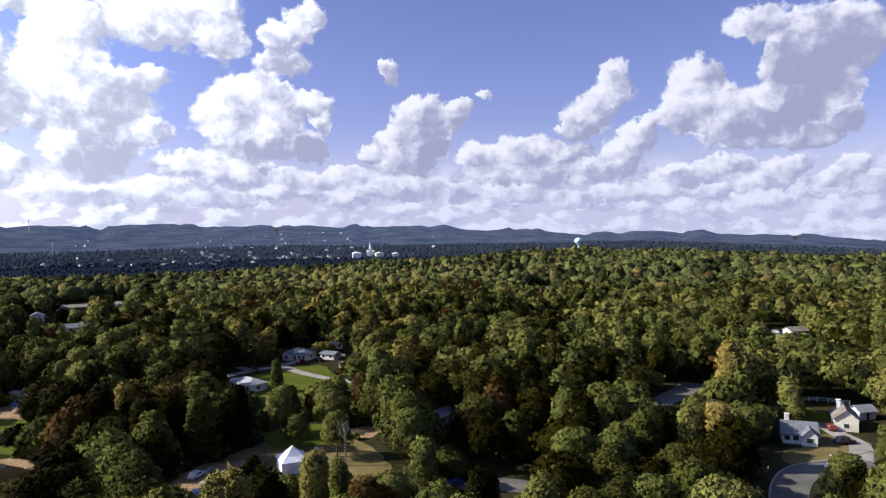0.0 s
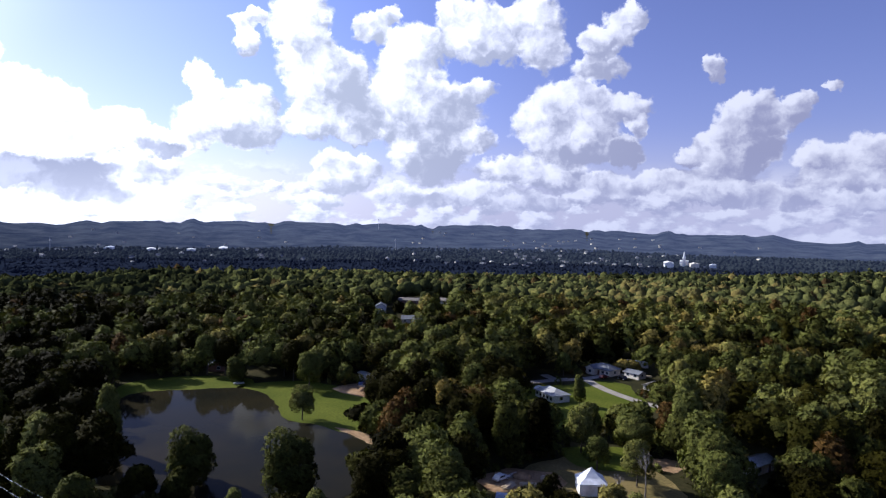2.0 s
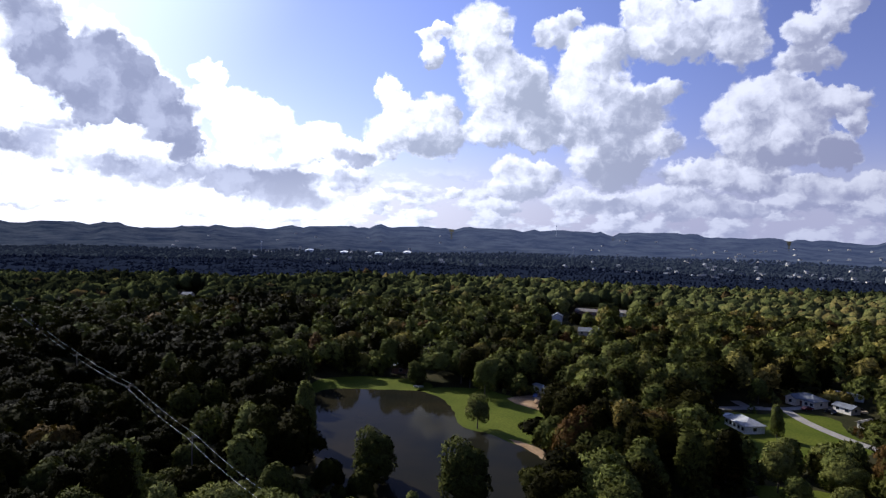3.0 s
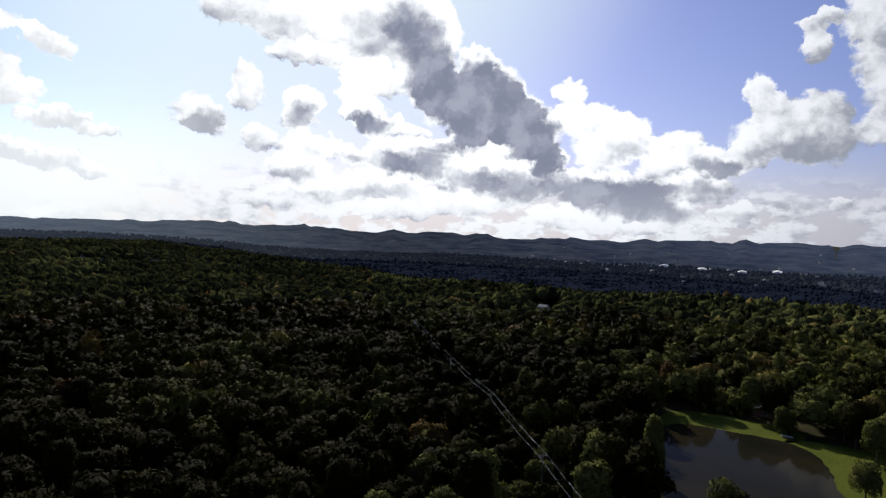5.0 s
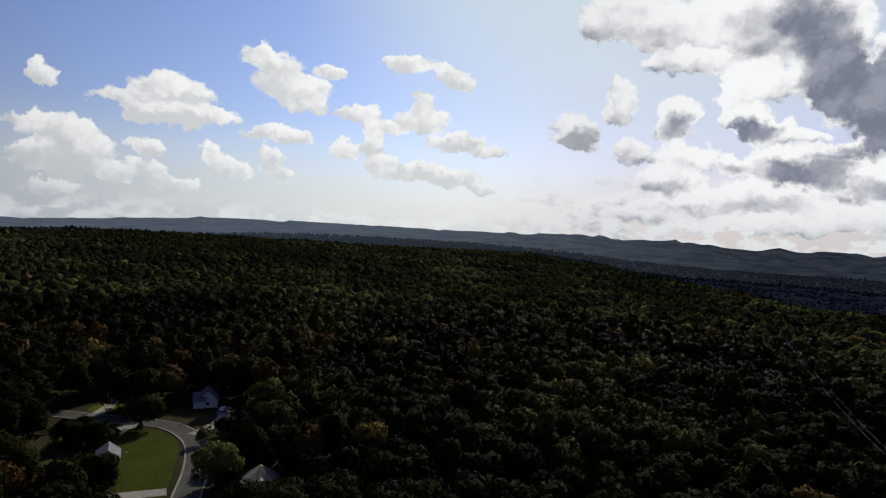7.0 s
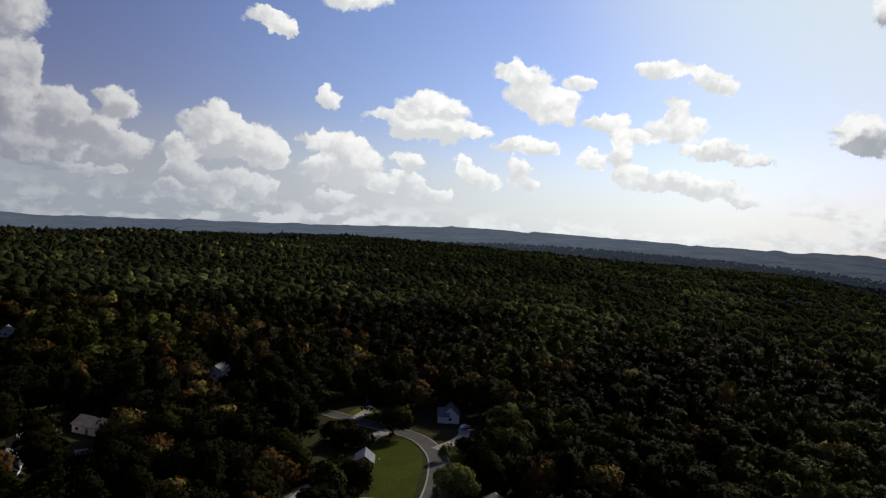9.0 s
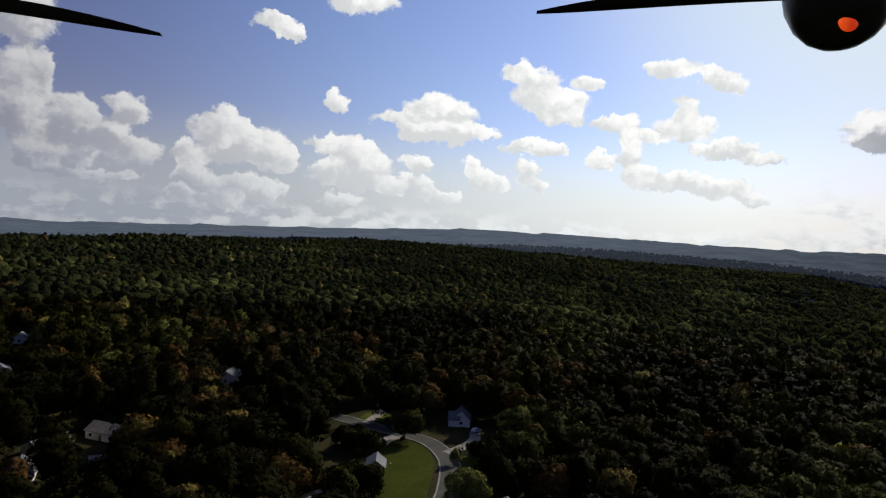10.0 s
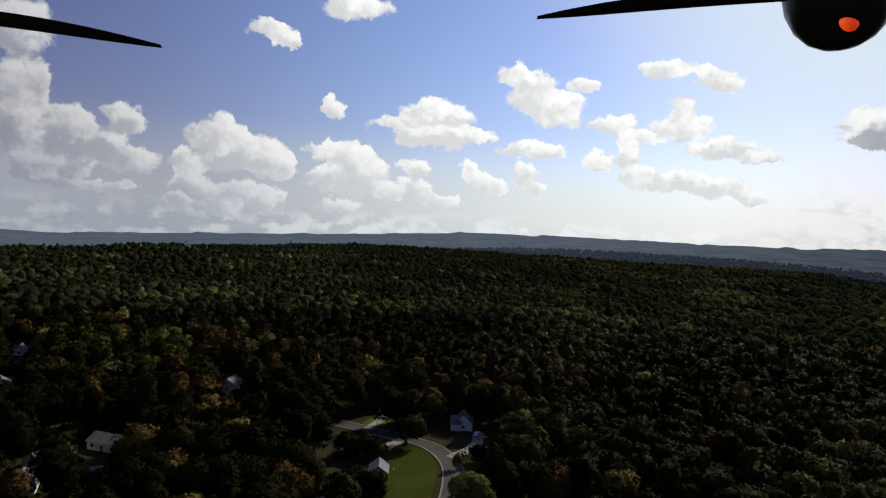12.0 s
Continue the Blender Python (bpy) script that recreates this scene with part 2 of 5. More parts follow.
underside((-29.3, 10.0, 2.6, 2.2, 0.7), (-30.4, 12.7, 3.9, 2.4, 0.8), (-28.2, 7.4, 4.0, 1.1, 0.6), (-22.9, 6.7, 3.7, 0.8, 0.6), (-12.6, 8.0, 1.9, 0.8, 0.4), (-8.8, 4.5, 3.0, 0.6, 0.5), (-14.0, 4.3, 2.4, 0.6, 0.4), (-19.9, 3.2, 2.8, 0.6, 0.4), (0.0, 8.8, 1.5, 3.0, 0.25))
underside((27.6, 5.3, 3.5, 1.4, 0.8), (28.1, 8.0, 3.0, 1.5, 0.4), (13.5, 6.4, 4.4, 1.1, 0.7), (13.6, 13.8, 2.2, 1.2, 0.8), (43.5, 7.5, 2.9, 1.2, 0.5), (34.1, 10.3, 2.0, 2.5, 0.6), (36.1, 13.0, 1.2, 3.0, 0.4), (21.3, 13.7, 3.0, 1.2, 0.6), (26.2, 10.4, 2.5, 2.0, 0.4), (11.2, 6.8, 1.4, 1.2, 0.7), (0.8, 7.2, 1.3, 2.2, 0.4), (3.2, 5.0, 2.7, 0.9, 0.4))
underside((29.1, 3.1, 4.0, 0.7, 0.4), (18.2, 3.5, 4.4, 0.6, 0.5))
underside((57.2, 3.7, 3.8, 1.9, 1.1), (61.5, 4.1, 2.4, 1.5, 0.9), (50.5, 6.2, 1.8, 0.8, 0.8), (54.4, 2.4, 2.8, 0.9, 0.6), (58.8, 7.7, 2.4, 1.2, 0.2), (51.9, 4.5, 2.8, 0.7, 0.5))
underside((70.0, 12.4, 4.0, 2.6, 1.5), (72.7, 11.1, 2.9, 2.4, 1.3), (67.7, 10.3, 3.2, 2.3, 1.5), (65.3, 8.5, 2.3, 2.0, 1.5), (64.0, 6.4, 1.4, 1.2, 1.4), (70.1, 8.5, 2.4, 0.9, 1.2), (74.9, 14.1, 2.2, 3.4, 0.8), (79.0, 16.8, 2.9, 2.4, 0.45), (76.2, 17.6, 2.4, 1.9, 0.6))
underside((93.1, 8.1, 1.8, 0.9, 0.9), (85.3, 9.6, 1.4, 1.2, 0.5), (79.6, 9.1, 2.0, 0.8, 0.9), (75.2, 6.0, 2.7, 1.3, 0.8), (78.1, 6.4, 1.7, 1.2, 0.5), (72.5, 7.5, 2.9, 0.7, 0.7), (81.0, 6.3, 1.0, 0.8, 0.5), (78.4, 3.5, 3.9, 0.8, 0.4), (85.8, 4.6, 2.5, 0.7, 0.3), (67.0, 4.4, 3.7, 1.3, 0.7), (71.0, 4.6, 2.8, 0.9, 0.4), (84.8, 2.8, 3.5, 0.5, 0.3))
underside((155.8, 4.2, 3.3, 0.9, 0.7), (152.8, 6.1, 1.3, 0.9, 0.5), (159.1, 2.7, 1.7, 0.6, 0.4), (143.7, 4.3, 3.6, 0.6, 0.5), (148.8, 0.6, 1.2, 0.5, 0.7), (144.4, 1.1, 2.9, 0.6, 0.4), (135.1, 3.2, 2.7, 0.8, 0.5), (127.1, 8.8, 3.7, 0.4, 0.6), (128.0, 7.3, 3.5, 0.5, 0.55), (119.4, 12.1, 1.5, 0.9, 0.35), (117.8, 10.0, 2.0, 0.6, 0.3), (95.3, 7.4, 1.9, 0.8, 0.9), (105.4, 4.3, 2.1, 0.6, 0.5), (120.0, 6.5, 2.5, 0.4, 0.4), (103.5, 7.3, 2.3, 0.4, 0.3))
lumps = wn("ShaderNodeSeparateXYZ")
wt.links.new(heap[0], lumps.inputs[0])
mass = lumps.outputs[2]
deck = wnoise(wvec("MULTIPLY", plane, (0.5, 1.0, 1.0)), 0.55, 5.0, 0.58).outputs["Fac"]
deck_above = wnoise(wvec("MULTIPLY", wvec("ADD", plane, (0.5, 0.55, 0.0)), (0.5, 1.0, 1.0)), 0.55, 5.0, 0.58).outputs["Fac"]
past = wsmooth(azimuth, 88.0, 104.0)
deck_cover = wmath("MULTIPLY", wsmooth(deck, 0.42, 0.54), wmath("MULTIPLY", wsmooth(height, 2.0, 6.0, 1.0, 0.0), wmath("SUBTRACT", 1.0, wmath("MULTIPLY", past, wsmooth(height, -0.8, 1.8)))))
cover = wmath("MAXIMUM", wsmooth(mass, 0.10, 0.50), deck_cover)
toward = wvec("DOT_PRODUCT", heading, tuple(sun_way))
# light from the sun's side and from above; grey undersides and cores
sunward = wmath("DIVIDE", wmath("SUBTRACT", SUN_YAW, azimuth), 60.0)
side = wmath("MULTIPLY", wmath("MAXIMUM", wmath("MINIMUM", sunward, 1.0), -1.0), lumps.outputs[0])
lean = wmath("DIVIDE", wmath("ADD", wmath("MULTIPLY", side, 0.6), wmath("MULTIPLY", lumps.outputs[1], 0.8)), wmath("ADD", mass, 0.15))
relief = wmath("ADD", wmath("MULTIPLY", wnoise(plane, 0.5, 3.0, 0.5).outputs["Fac"], 1.0), wmath("MULTIPLY", wnoise(bent, 1.1, 3.0, 0.5).outputs["Fac"], 0.6))
past_sun = wsmooth(azimuth, SUN_YAW - 5, SUN_YAW + 20)
near_sun = wsmooth(wmath("ABSOLUTE", wmath("SUBTRACT", azimuth, SUN_YAW - 17)), 10.0, 32.0, 1.0, 0.0)
lit = wmath("ADD", wmath("MULTIPLY", lean, 0.95), wmath("MULTIPLY", wmath("SUBTRACT", relief, 0.8), wmath("SUBTRACT", 1.25, wmath("MULTIPLY", near_sun, 0.75))))
lit = wmath("SUBTRACT", lit, wmath("MULTIPLY", wmath("MULTIPLY", wmath("MINIMUM", grey[0], 1.2), wsmooth(mass, 0.15, 0.9)), wmath("ADD", 0.8, wmath("MULTIPLY", near_sun, 0.5))))
lit = wmath("ADD", lit, wmath("MULTIPLY", near_sun, 0.50))
lit = wmath("ADD", lit, wmath("MULTIPLY", wmath("SUBTRACT", deck, deck_above), wsmooth(mass, 0.1, 0.9, 3.2, 0.5)))
cloud_light = wsmooth(lit, -0.62, 0.58)
forward = wsmooth(toward, 0.1, 0.8)
cloud_colour = wmix(cloud_light, wmix(near_sun, wmix(forward, (0.42, 0.43, 0.62), wmix(past_sun, (0.72, 0.77, 0.90), (1.72, 1.76, 1.84))), wmix(wsmooth(wnoise(bent, 0.4, 3.0, 0.5).outputs["Fac"], 0.35, 0.7), (0.53, 0.57, 0.76), (0.86, 0.90, 1.10))), wmix(near_sun, wmix(forward, (1.02, 1.02, 1.12), wmix(past_sun, (1.85, 1.86, 1.98), (2.5, 2.5, 2.54))), (2.55, 2.56, 2.62)))
sky = wt.nodes.new("ShaderNodeTexSky")
sky.sky_type, sky.sun_disc = "NISHITA", False
sky.sun_elevation, sky.sun_rotation = radians(SUN_EL), radians(-SUN_YAW)
sky.air_density, sky.dust_density, sky.ozone_density, sky.altitude = 1.0, 0.7, 2.5, 200
sky_dim = wvec("MULTIPLY", sky.outputs[0], (0.134, 0.110, 0.156))
sky_dim = wvec("MULTIPLY", sky_dim, wmix(wsmooth(toward, 0.3, 0.9), (1.10, 1.06, 1.0), wmix(past_sun, (1.48, 1.58, 1.44), (1.72, 2.08, 1.86))))
sky_dim = wmix(wsmooth(toward, 0.84, 0.995, 0.0, 0.9), sky_dim, (1.64, 1.92, 2.04))
haze_colour = wmix(wsmooth(toward, 0.35, 0.88), wmix(past_sun, (0.66, 0.69, 0.92), (0.86, 0.97, 1.16)), wmix(past_sun, (1.50, 1.53, 1.66), (1.86, 2.03, 2.16)))
haze = wsmooth(height, 0.0, 9.0, 0.85, 0.0)
sky_low = wmix(haze, sky_dim, haze_colour)
cloud_far = wmix(wsmooth(height, -1.0, 6.5, 0.5, 0.0), cloud_colour, haze_colour)
both = wmix(cover, sky_low, cloud_far)
back = wn("ShaderNodeBackground")
back.inputs["Strength"].default_value = 0.34
wt.links.new(both, back.inputs["Color"])
wt.links.new(back.outputs[0], wn("ShaderNodeOutputWorld").inputs["Surface"])
world.cycles.sampling_method, world.cycles.sample_map_resolution = "MANUAL", 256


# ---------------------------------------------------------------- materials
def material(name, build, rough=0.8, metal=0.0, spec=0.3):
    m = bpy.data.materials.new(name)
    m.use_nodes = True
    t = m.node_tree
    b = t.nodes["Principled BSDF"]
    b.inputs["Roughness"].default_value, b.inputs["Metallic"].default_value = rough, metal
    b.inputs["Specular IOR Level"].default_value = spec
    if build:
        build(t, b)
    return m


def noise_of(t, scale, detail=5.0, rough=0.55, coords="Object"):
    c = t.nodes.new("ShaderNodeTexCoord")
    n = t.nodes.new("ShaderNodeTexNoise")
    t.links.new(c.outputs[coords], n.inputs["Vector"])
    n.inputs["Scale"].default_value, n.inputs["Detail"].default_value, n.inputs["Roughness"].default_value = scale, detail, rough
    return n.outputs["Fac"]


def ramp_of(t, fac, *stops):
    r = t.nodes.new("ShaderNodeValToRGB")
    while len(r.color_ramp.elements) < len(stops):
        r.color_ramp.elements.new(0.5)
    for el, (p, c) in zip(r.color_ramp.elements, stops):
        el.position, el.color = p, (*c, 1)
    t.links.new(fac, r.inputs[0])
    return r.outputs[0]


def blend_of(t, fac, a, b, mode="MIX"):
    n = t.nodes.new("ShaderNodeMix")
    n.data_type, n.blend_type = "RGBA", mode
    for socket, v in ((n.inputs[0], fac), (n.inputs[6], a), (n.inputs[7], b)):
        if isinstance(v, (int, float)):
            socket.default_value = v
        elif isinstance(v, tuple):
            socket.default_value = (*v, 1)
        else:
            t.links.new(v, socket)
    return n.outputs[2]


def bump_of(t, b, fac, strength, distance):
    n = t.nodes.new("ShaderNodeBump")
    n.inputs["Strength"].default_value, n.inputs["Distance"].default_value = strength, distance
    t.links.new(fac, n.inputs["Height"])
    t.links.new(n.outputs[0], b.inputs["Normal"])


def mottled(dark, light, big=0.1, small=2.0, bump=0.0, coords="Object"):
    """Two scales of stain and grain between two tones."""
    def build(t, b):
        wide = ramp_of(t, noise_of(t, big, 4, coords=coords), (0.3, dark), (0.7, light))
        grain = ramp_of(t, noise_of(t, small, 6, coords=coords), (0.25, (0.62, 0.62, 0.62)), (0.75, (1.25, 1.25, 1.25)))
        t.links.new(blend_of(t, 1.0, wide, grain, "MULTIPLY"), b.inputs["Base Color"])
        if bump:
            bump_of(t, b, noise_of(t, small, 6, coords=coords), 0.6, bump)
    return build


def leaf_build(t, b):
    """Leaves: hue by the tree's tone, darkest steps for backlit woods, lightness clump by clump."""
    tone = t.nodes.new("ShaderNodeAttribute")
    tone.attribute_name = "tone"
    base = ramp_of(t, tone.outputs["Fac"], (0.0, (0.0052, 0.0049, 0.0004)), (0.18, (0.0185, 0.0170, 0.0015)), (0.38, (0.088, 0.097, 0.024)), (0.6, (0.132, 0.134, 0.036)),
                   (0.8, (0.190, 0.148, 0.040)), (0.92, (0.070, 0.041, 0.012)), (1.0, (0.055, 0.027, 0.008)))
    geo = t.nodes.new("ShaderNodeNewGeometry")
    island = ramp_of(t, geo.outputs["Random Per Island"], (0.0, (0.72, 0.72, 0.75)), (0.5, (0.95, 0.95, 0.95)), (1.0, (1.25, 1.22, 1.05)))
    fine = ramp_of(t, noise_of(t, 4.5, 3, 0.7), (0.34, (0.45, 0.46, 0.48)), (0.66, (1.6, 1.57, 1.5)))
    colour = blend_of(t, 1.0, blend_of(t, 1.0, base, island, "MULTIPLY"), fine, "MULTIPLY")
    bump_of(t, b, noise_of(t, 2.2, 4, 0.7), 0.4, 0.4)
    t.links.new(colour, b.inputs["Base Color"])
    b.inputs["Roughness"].default_value = 0.75
    b.inputs["Specular IOR Level"].default_value = 0.02
    trans = t.nodes.new("ShaderNodeBsdfTranslucent")
    t.links.new(blend_of(t, 1.0, colour, (1.0, 1.1, 0.5), "MULTIPLY"), trans.inputs["Color"])
    mix = t.nodes.new("ShaderNodeMixShader")
    mix.inputs[0].default_value = 0.06
    t.links.new(b.outputs[0], mix.inputs[1])
    t.links.new(trans.outputs[0], mix.inputs[2])
    gaps = ramp_of(t, noise_of(t, 2.8, 3, 0.65), (0.43, (0.0, 0.0, 0.0)), (0.47, (1.0, 1.0, 1.0)))
    ragged = t.nodes.new("ShaderNodeMixShader")
    t.links.new(gaps, ragged.inputs[0])
    t.links.new(t.nodes.new("ShaderNodeBsdfTransparent").outputs[0], ragged.inputs[1])
    t.links.new(mix.outputs[0], ragged.inputs[2])
    t.links.new(ragged.outputs[0], t.nodes["Material Output"].inputs["Surface"])


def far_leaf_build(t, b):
    """Crowns seen from half a mile and more: soft, haze put into a paler, bluer colour, no single leaf clumps."""
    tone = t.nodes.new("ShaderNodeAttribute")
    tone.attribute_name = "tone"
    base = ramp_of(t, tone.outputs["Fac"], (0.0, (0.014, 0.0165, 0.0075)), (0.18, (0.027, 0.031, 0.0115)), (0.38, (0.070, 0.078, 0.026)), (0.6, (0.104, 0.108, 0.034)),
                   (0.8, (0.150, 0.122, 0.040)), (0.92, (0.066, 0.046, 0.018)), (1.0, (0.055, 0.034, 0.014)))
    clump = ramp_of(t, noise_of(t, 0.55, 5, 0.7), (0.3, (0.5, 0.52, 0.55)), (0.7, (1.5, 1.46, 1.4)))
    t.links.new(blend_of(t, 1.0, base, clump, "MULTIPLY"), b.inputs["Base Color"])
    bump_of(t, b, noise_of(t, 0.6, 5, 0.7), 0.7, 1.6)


def crown_core_build(t, b):
    """The dense inside of a crown: its shade is painted in as a darker leaf tone."""
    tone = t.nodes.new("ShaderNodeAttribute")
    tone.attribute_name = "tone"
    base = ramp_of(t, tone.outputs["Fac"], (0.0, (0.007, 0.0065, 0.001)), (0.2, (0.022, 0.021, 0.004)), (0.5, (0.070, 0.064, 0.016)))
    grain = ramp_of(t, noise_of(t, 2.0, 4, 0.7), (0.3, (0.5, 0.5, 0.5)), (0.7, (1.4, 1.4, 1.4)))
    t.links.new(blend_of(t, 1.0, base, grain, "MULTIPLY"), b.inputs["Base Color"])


def canopy_build(t, b):
    """Closed woods seen from afar: crowns of many greens."""
    c = t.nodes.new("ShaderNodeTexCoord")
    v = t.nodes.new("ShaderNodeTexVoronoi")
    v.inputs["Scale"].default_value = 0.09
    t.links.new(c.outputs["Object"], v.inputs["Vector"])
    tone = ramp_of(t, v.outputs["Color"], (0.0, (0.016, 0.030, 0.016)), (0.5, (0.030, 0.048, 0.020)), (1.0, (0.060, 0.070, 0.028)))
    wide = ramp_of(t, noise_of(t, 0.004, 4), (0.3, (0.6, 0.7, 0.85)), (0.7, (1.2, 1.15, 1.0)))
    t.links.new(blend_of(t, 1.0, tone, wide, "MULTIPLY"), b.inputs["Base Color"])
    bump_of(t, b, noise_of(t, 0.12, 4), 1.0, 6.0)


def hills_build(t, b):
    """Ridges at the horizon, with the pale blue air before them painted in as emission."""
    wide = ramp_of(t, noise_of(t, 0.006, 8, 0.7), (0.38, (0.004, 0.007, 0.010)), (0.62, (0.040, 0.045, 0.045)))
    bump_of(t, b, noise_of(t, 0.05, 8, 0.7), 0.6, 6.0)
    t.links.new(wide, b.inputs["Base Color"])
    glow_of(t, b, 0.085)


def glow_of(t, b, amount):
    """Distance haze painted as emission, stronger on the sun's far side, dimmest over the cloud-shaded hills."""
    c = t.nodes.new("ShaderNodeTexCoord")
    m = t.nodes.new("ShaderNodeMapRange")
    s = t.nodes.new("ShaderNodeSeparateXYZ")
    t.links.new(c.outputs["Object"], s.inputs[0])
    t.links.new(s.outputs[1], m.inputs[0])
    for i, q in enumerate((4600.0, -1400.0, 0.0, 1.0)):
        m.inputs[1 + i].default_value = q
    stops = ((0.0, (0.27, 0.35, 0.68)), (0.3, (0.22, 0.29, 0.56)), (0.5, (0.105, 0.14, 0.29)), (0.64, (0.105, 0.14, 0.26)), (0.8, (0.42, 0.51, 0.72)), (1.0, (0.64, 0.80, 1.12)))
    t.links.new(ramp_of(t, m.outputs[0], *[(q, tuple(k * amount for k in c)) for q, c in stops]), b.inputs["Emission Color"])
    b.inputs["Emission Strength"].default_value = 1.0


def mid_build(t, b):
    """Wooded valley floor a mile and more away; the blue air before it is painted as emission."""
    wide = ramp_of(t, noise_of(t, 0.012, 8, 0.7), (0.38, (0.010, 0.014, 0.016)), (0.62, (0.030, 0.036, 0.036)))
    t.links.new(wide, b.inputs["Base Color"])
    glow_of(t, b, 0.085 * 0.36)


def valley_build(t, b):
    """Leaves of the valley woods; haze and cloud shade are put into their dark blue colour."""
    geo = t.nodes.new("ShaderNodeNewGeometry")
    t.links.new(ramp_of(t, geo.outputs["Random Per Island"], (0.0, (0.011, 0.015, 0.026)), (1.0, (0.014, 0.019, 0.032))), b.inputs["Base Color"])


LEAF = material("leaves", leaf_build)
FAR_LEAF = material("hazed_far_leaves", far_leaf_build, 0.9, 0.0, 0.0)
CROWN_CORE = material("twigs", crown_core_build, 0.9, 0.0, 0.02)
CANOPY = material("canopy", canopy_build, 0.9, 0.0, 0.0)
HILLS = material("hazy_hills", hills_build, 0.95, 0.0, 0.0)
VALLEY = material("hazed_valley_leaves", valley_build, 0.95, 0.0, 0.0)
MID = material("hazed_far_valley", mid_build, 0.95, 0.0, 0.0)
BARK = material("bark", mottled((0.05, 0.04, 0.03), (0.16, 0.13, 0.10), 0.6, 6, 0.03), 0.9)
SOIL = material("forest_floor", mottled((0.018, 0.020, 0.008), (0.050, 0.042, 0.018), 0.05, 0.8, 0.1), 0.95, 0.0, 0.03)
GRASS = material("grass", mottled((0.056, 0.074, 0.009), (0.098, 0.110, 0.015), 0.06, 1.3, 0.05), 0.9, 0.0, 0.03)
# lawn grass again, darker: tree shade put into its colour
SHADED_GRASS = material("shaded_grass", mottled((0.027, 0.036, 0.003), (0.050, 0.056, 0.005), 0.08, 1.6, 0.05), 0.9, 0.0, 0.03)
DRY = material("dry_grass", mottled((0.11, 0.09, 0.035), (0.19, 0.145, 0.06), 0.12, 1.5, 0.05), 0.95, 0.0, 0.03)
CLAY = material("clay", mottled((0.20, 0.12, 0.06), (0.36, 0.25, 0.15), 0.12, 1.2, 0.08), 0.95, 0.0, 0.03)
# darker than ASPHALT, for the bending street
DARK_ASPHALT = material("dark_asphalt", mottled((0.050, 0.047, 0.042), (0.088, 0.082, 0.073), 0.15, 3, 0.01), 0.85, 0.0, 0.1)
ASPHALT = material("asphalt", mottled((0.09, 0.086, 0.078), (0.16, 0.15, 0.135), 0.15, 3, 0.01), 0.85, 0.0, 0.1)
CONCRETE = material("concrete", mottled((0.20, 0.18, 0.155), (0.33, 0.30, 0.26), 0.2, 2.5, 0.01), 0.85, 0.0, 0.1)
PALE_SHINGLE = material("pale_shingle", mottled((0.28, 0.28, 0.28), (0.42, 0.42, 0.41), 0.5, 4, 0.02), 0.85)
SHINGLE = material("grey_shingle", mottled((0.10, 0.105, 0.115), (0.19, 0.20, 0.215), 0.5, 4, 0.02), 0.85)
TAN_SHINGLE = material("tan_shingle", mottled((0.14, 0.12, 0.10), (0.24, 0.21, 0.18), 0.5, 4, 0.02), 0.85)
WHITE = material("white_siding", mottled((0.66, 0.66, 0.64), (0.82, 0.82, 0.80), 0.4, 3, 0.01), 0.6)
CREAM = material("cream_siding", mottled((0.58, 0.52, 0.42), (0.74, 0.68, 0.57), 0.4, 3, 0.01), 0.65)
BRICK = material("red_brick", mottled((0.20, 0.11, 0.08), (0.34, 0.20, 0.15), 0.5, 5, 0.01), 0.85)
GLASS = material("window_glass", mottled((0.02, 0.025, 0.03), (0.05, 0.055, 0.06), 0.3, 2), 0.08, 0.0, 0.6)
TIN = material("galvanised_tin", mottled((0.40, 0.42, 0.45), (0.62, 0.64, 0.67), 0.3, 2, 0.01), 0.4, 0.6)
RUST = material("dark_door", mottled((0.10, 0.05, 0.03), (0.18, 0.09, 0.06), 0.6, 4), 0.7)


def water_build(t, b):
    t.links.new(ramp_of(t, noise_of(t, 0.03, 3), (0.3, (0.008, 0.009, 0.007)), (0.7, (0.022, 0.018, 0.009))), b.inputs["Base Color"])
    bump_of(t, b, noise_of(t, 0.5, 4), 0.12, 0.08)
    b.inputs["IOR"].default_value = 1.09


WATER = material("pond_water", water_build, 0.05, 0.0, 0.15)


# ---------------------------------------------------------------- mesh helpers
def mesh_of(name, bm, mat):
    me = bpy.data.meshes.new(name)
    bm.to_mesh(me)
    bm.free()
    for m in (mat if isinstance(mat, (list, tuple)) else (mat,)):
        me.materials.append(m)
    return me


def part(name, bm, mat, parent, label=""):
    ob = new(name, mesh_of(name, bm, mat))
    ob.parent = parent
    return tagged(ob, label)


def block(bm, lo, hi, bevel=0.0):
    """An upright box between two corners."""
    m = Matrix.Translation([(a + b) / 2 for a, b in zip(lo, hi)]) @ Matrix.Diagonal([abs(b - a) for a, b in zip(lo, hi)] + [1])
    r = bmesh.ops.create_cube(bm, size=1, matrix=m)
    if bevel:
        edges = {e for v in r["verts"] for e in v.link_edges}
        bmesh.ops.bevel(bm, geom=list(edges), offset=bevel, segments=1, affect="EDGES")
    return bm


def tube(bm, a, b, r0, r1, sides=7):
    a, b = Vector(a), Vector(b)
    d = b - a
    m = Matrix.Translation((a + b) / 2) @ d.to_track_quat("Z", "Y").to_matrix().to_4x4()
    bmesh.ops.create_cone(bm, cap_ends=True, segments=sides, radius1=r0, radius2=r1, depth=d.length, matrix=m)
    return bm


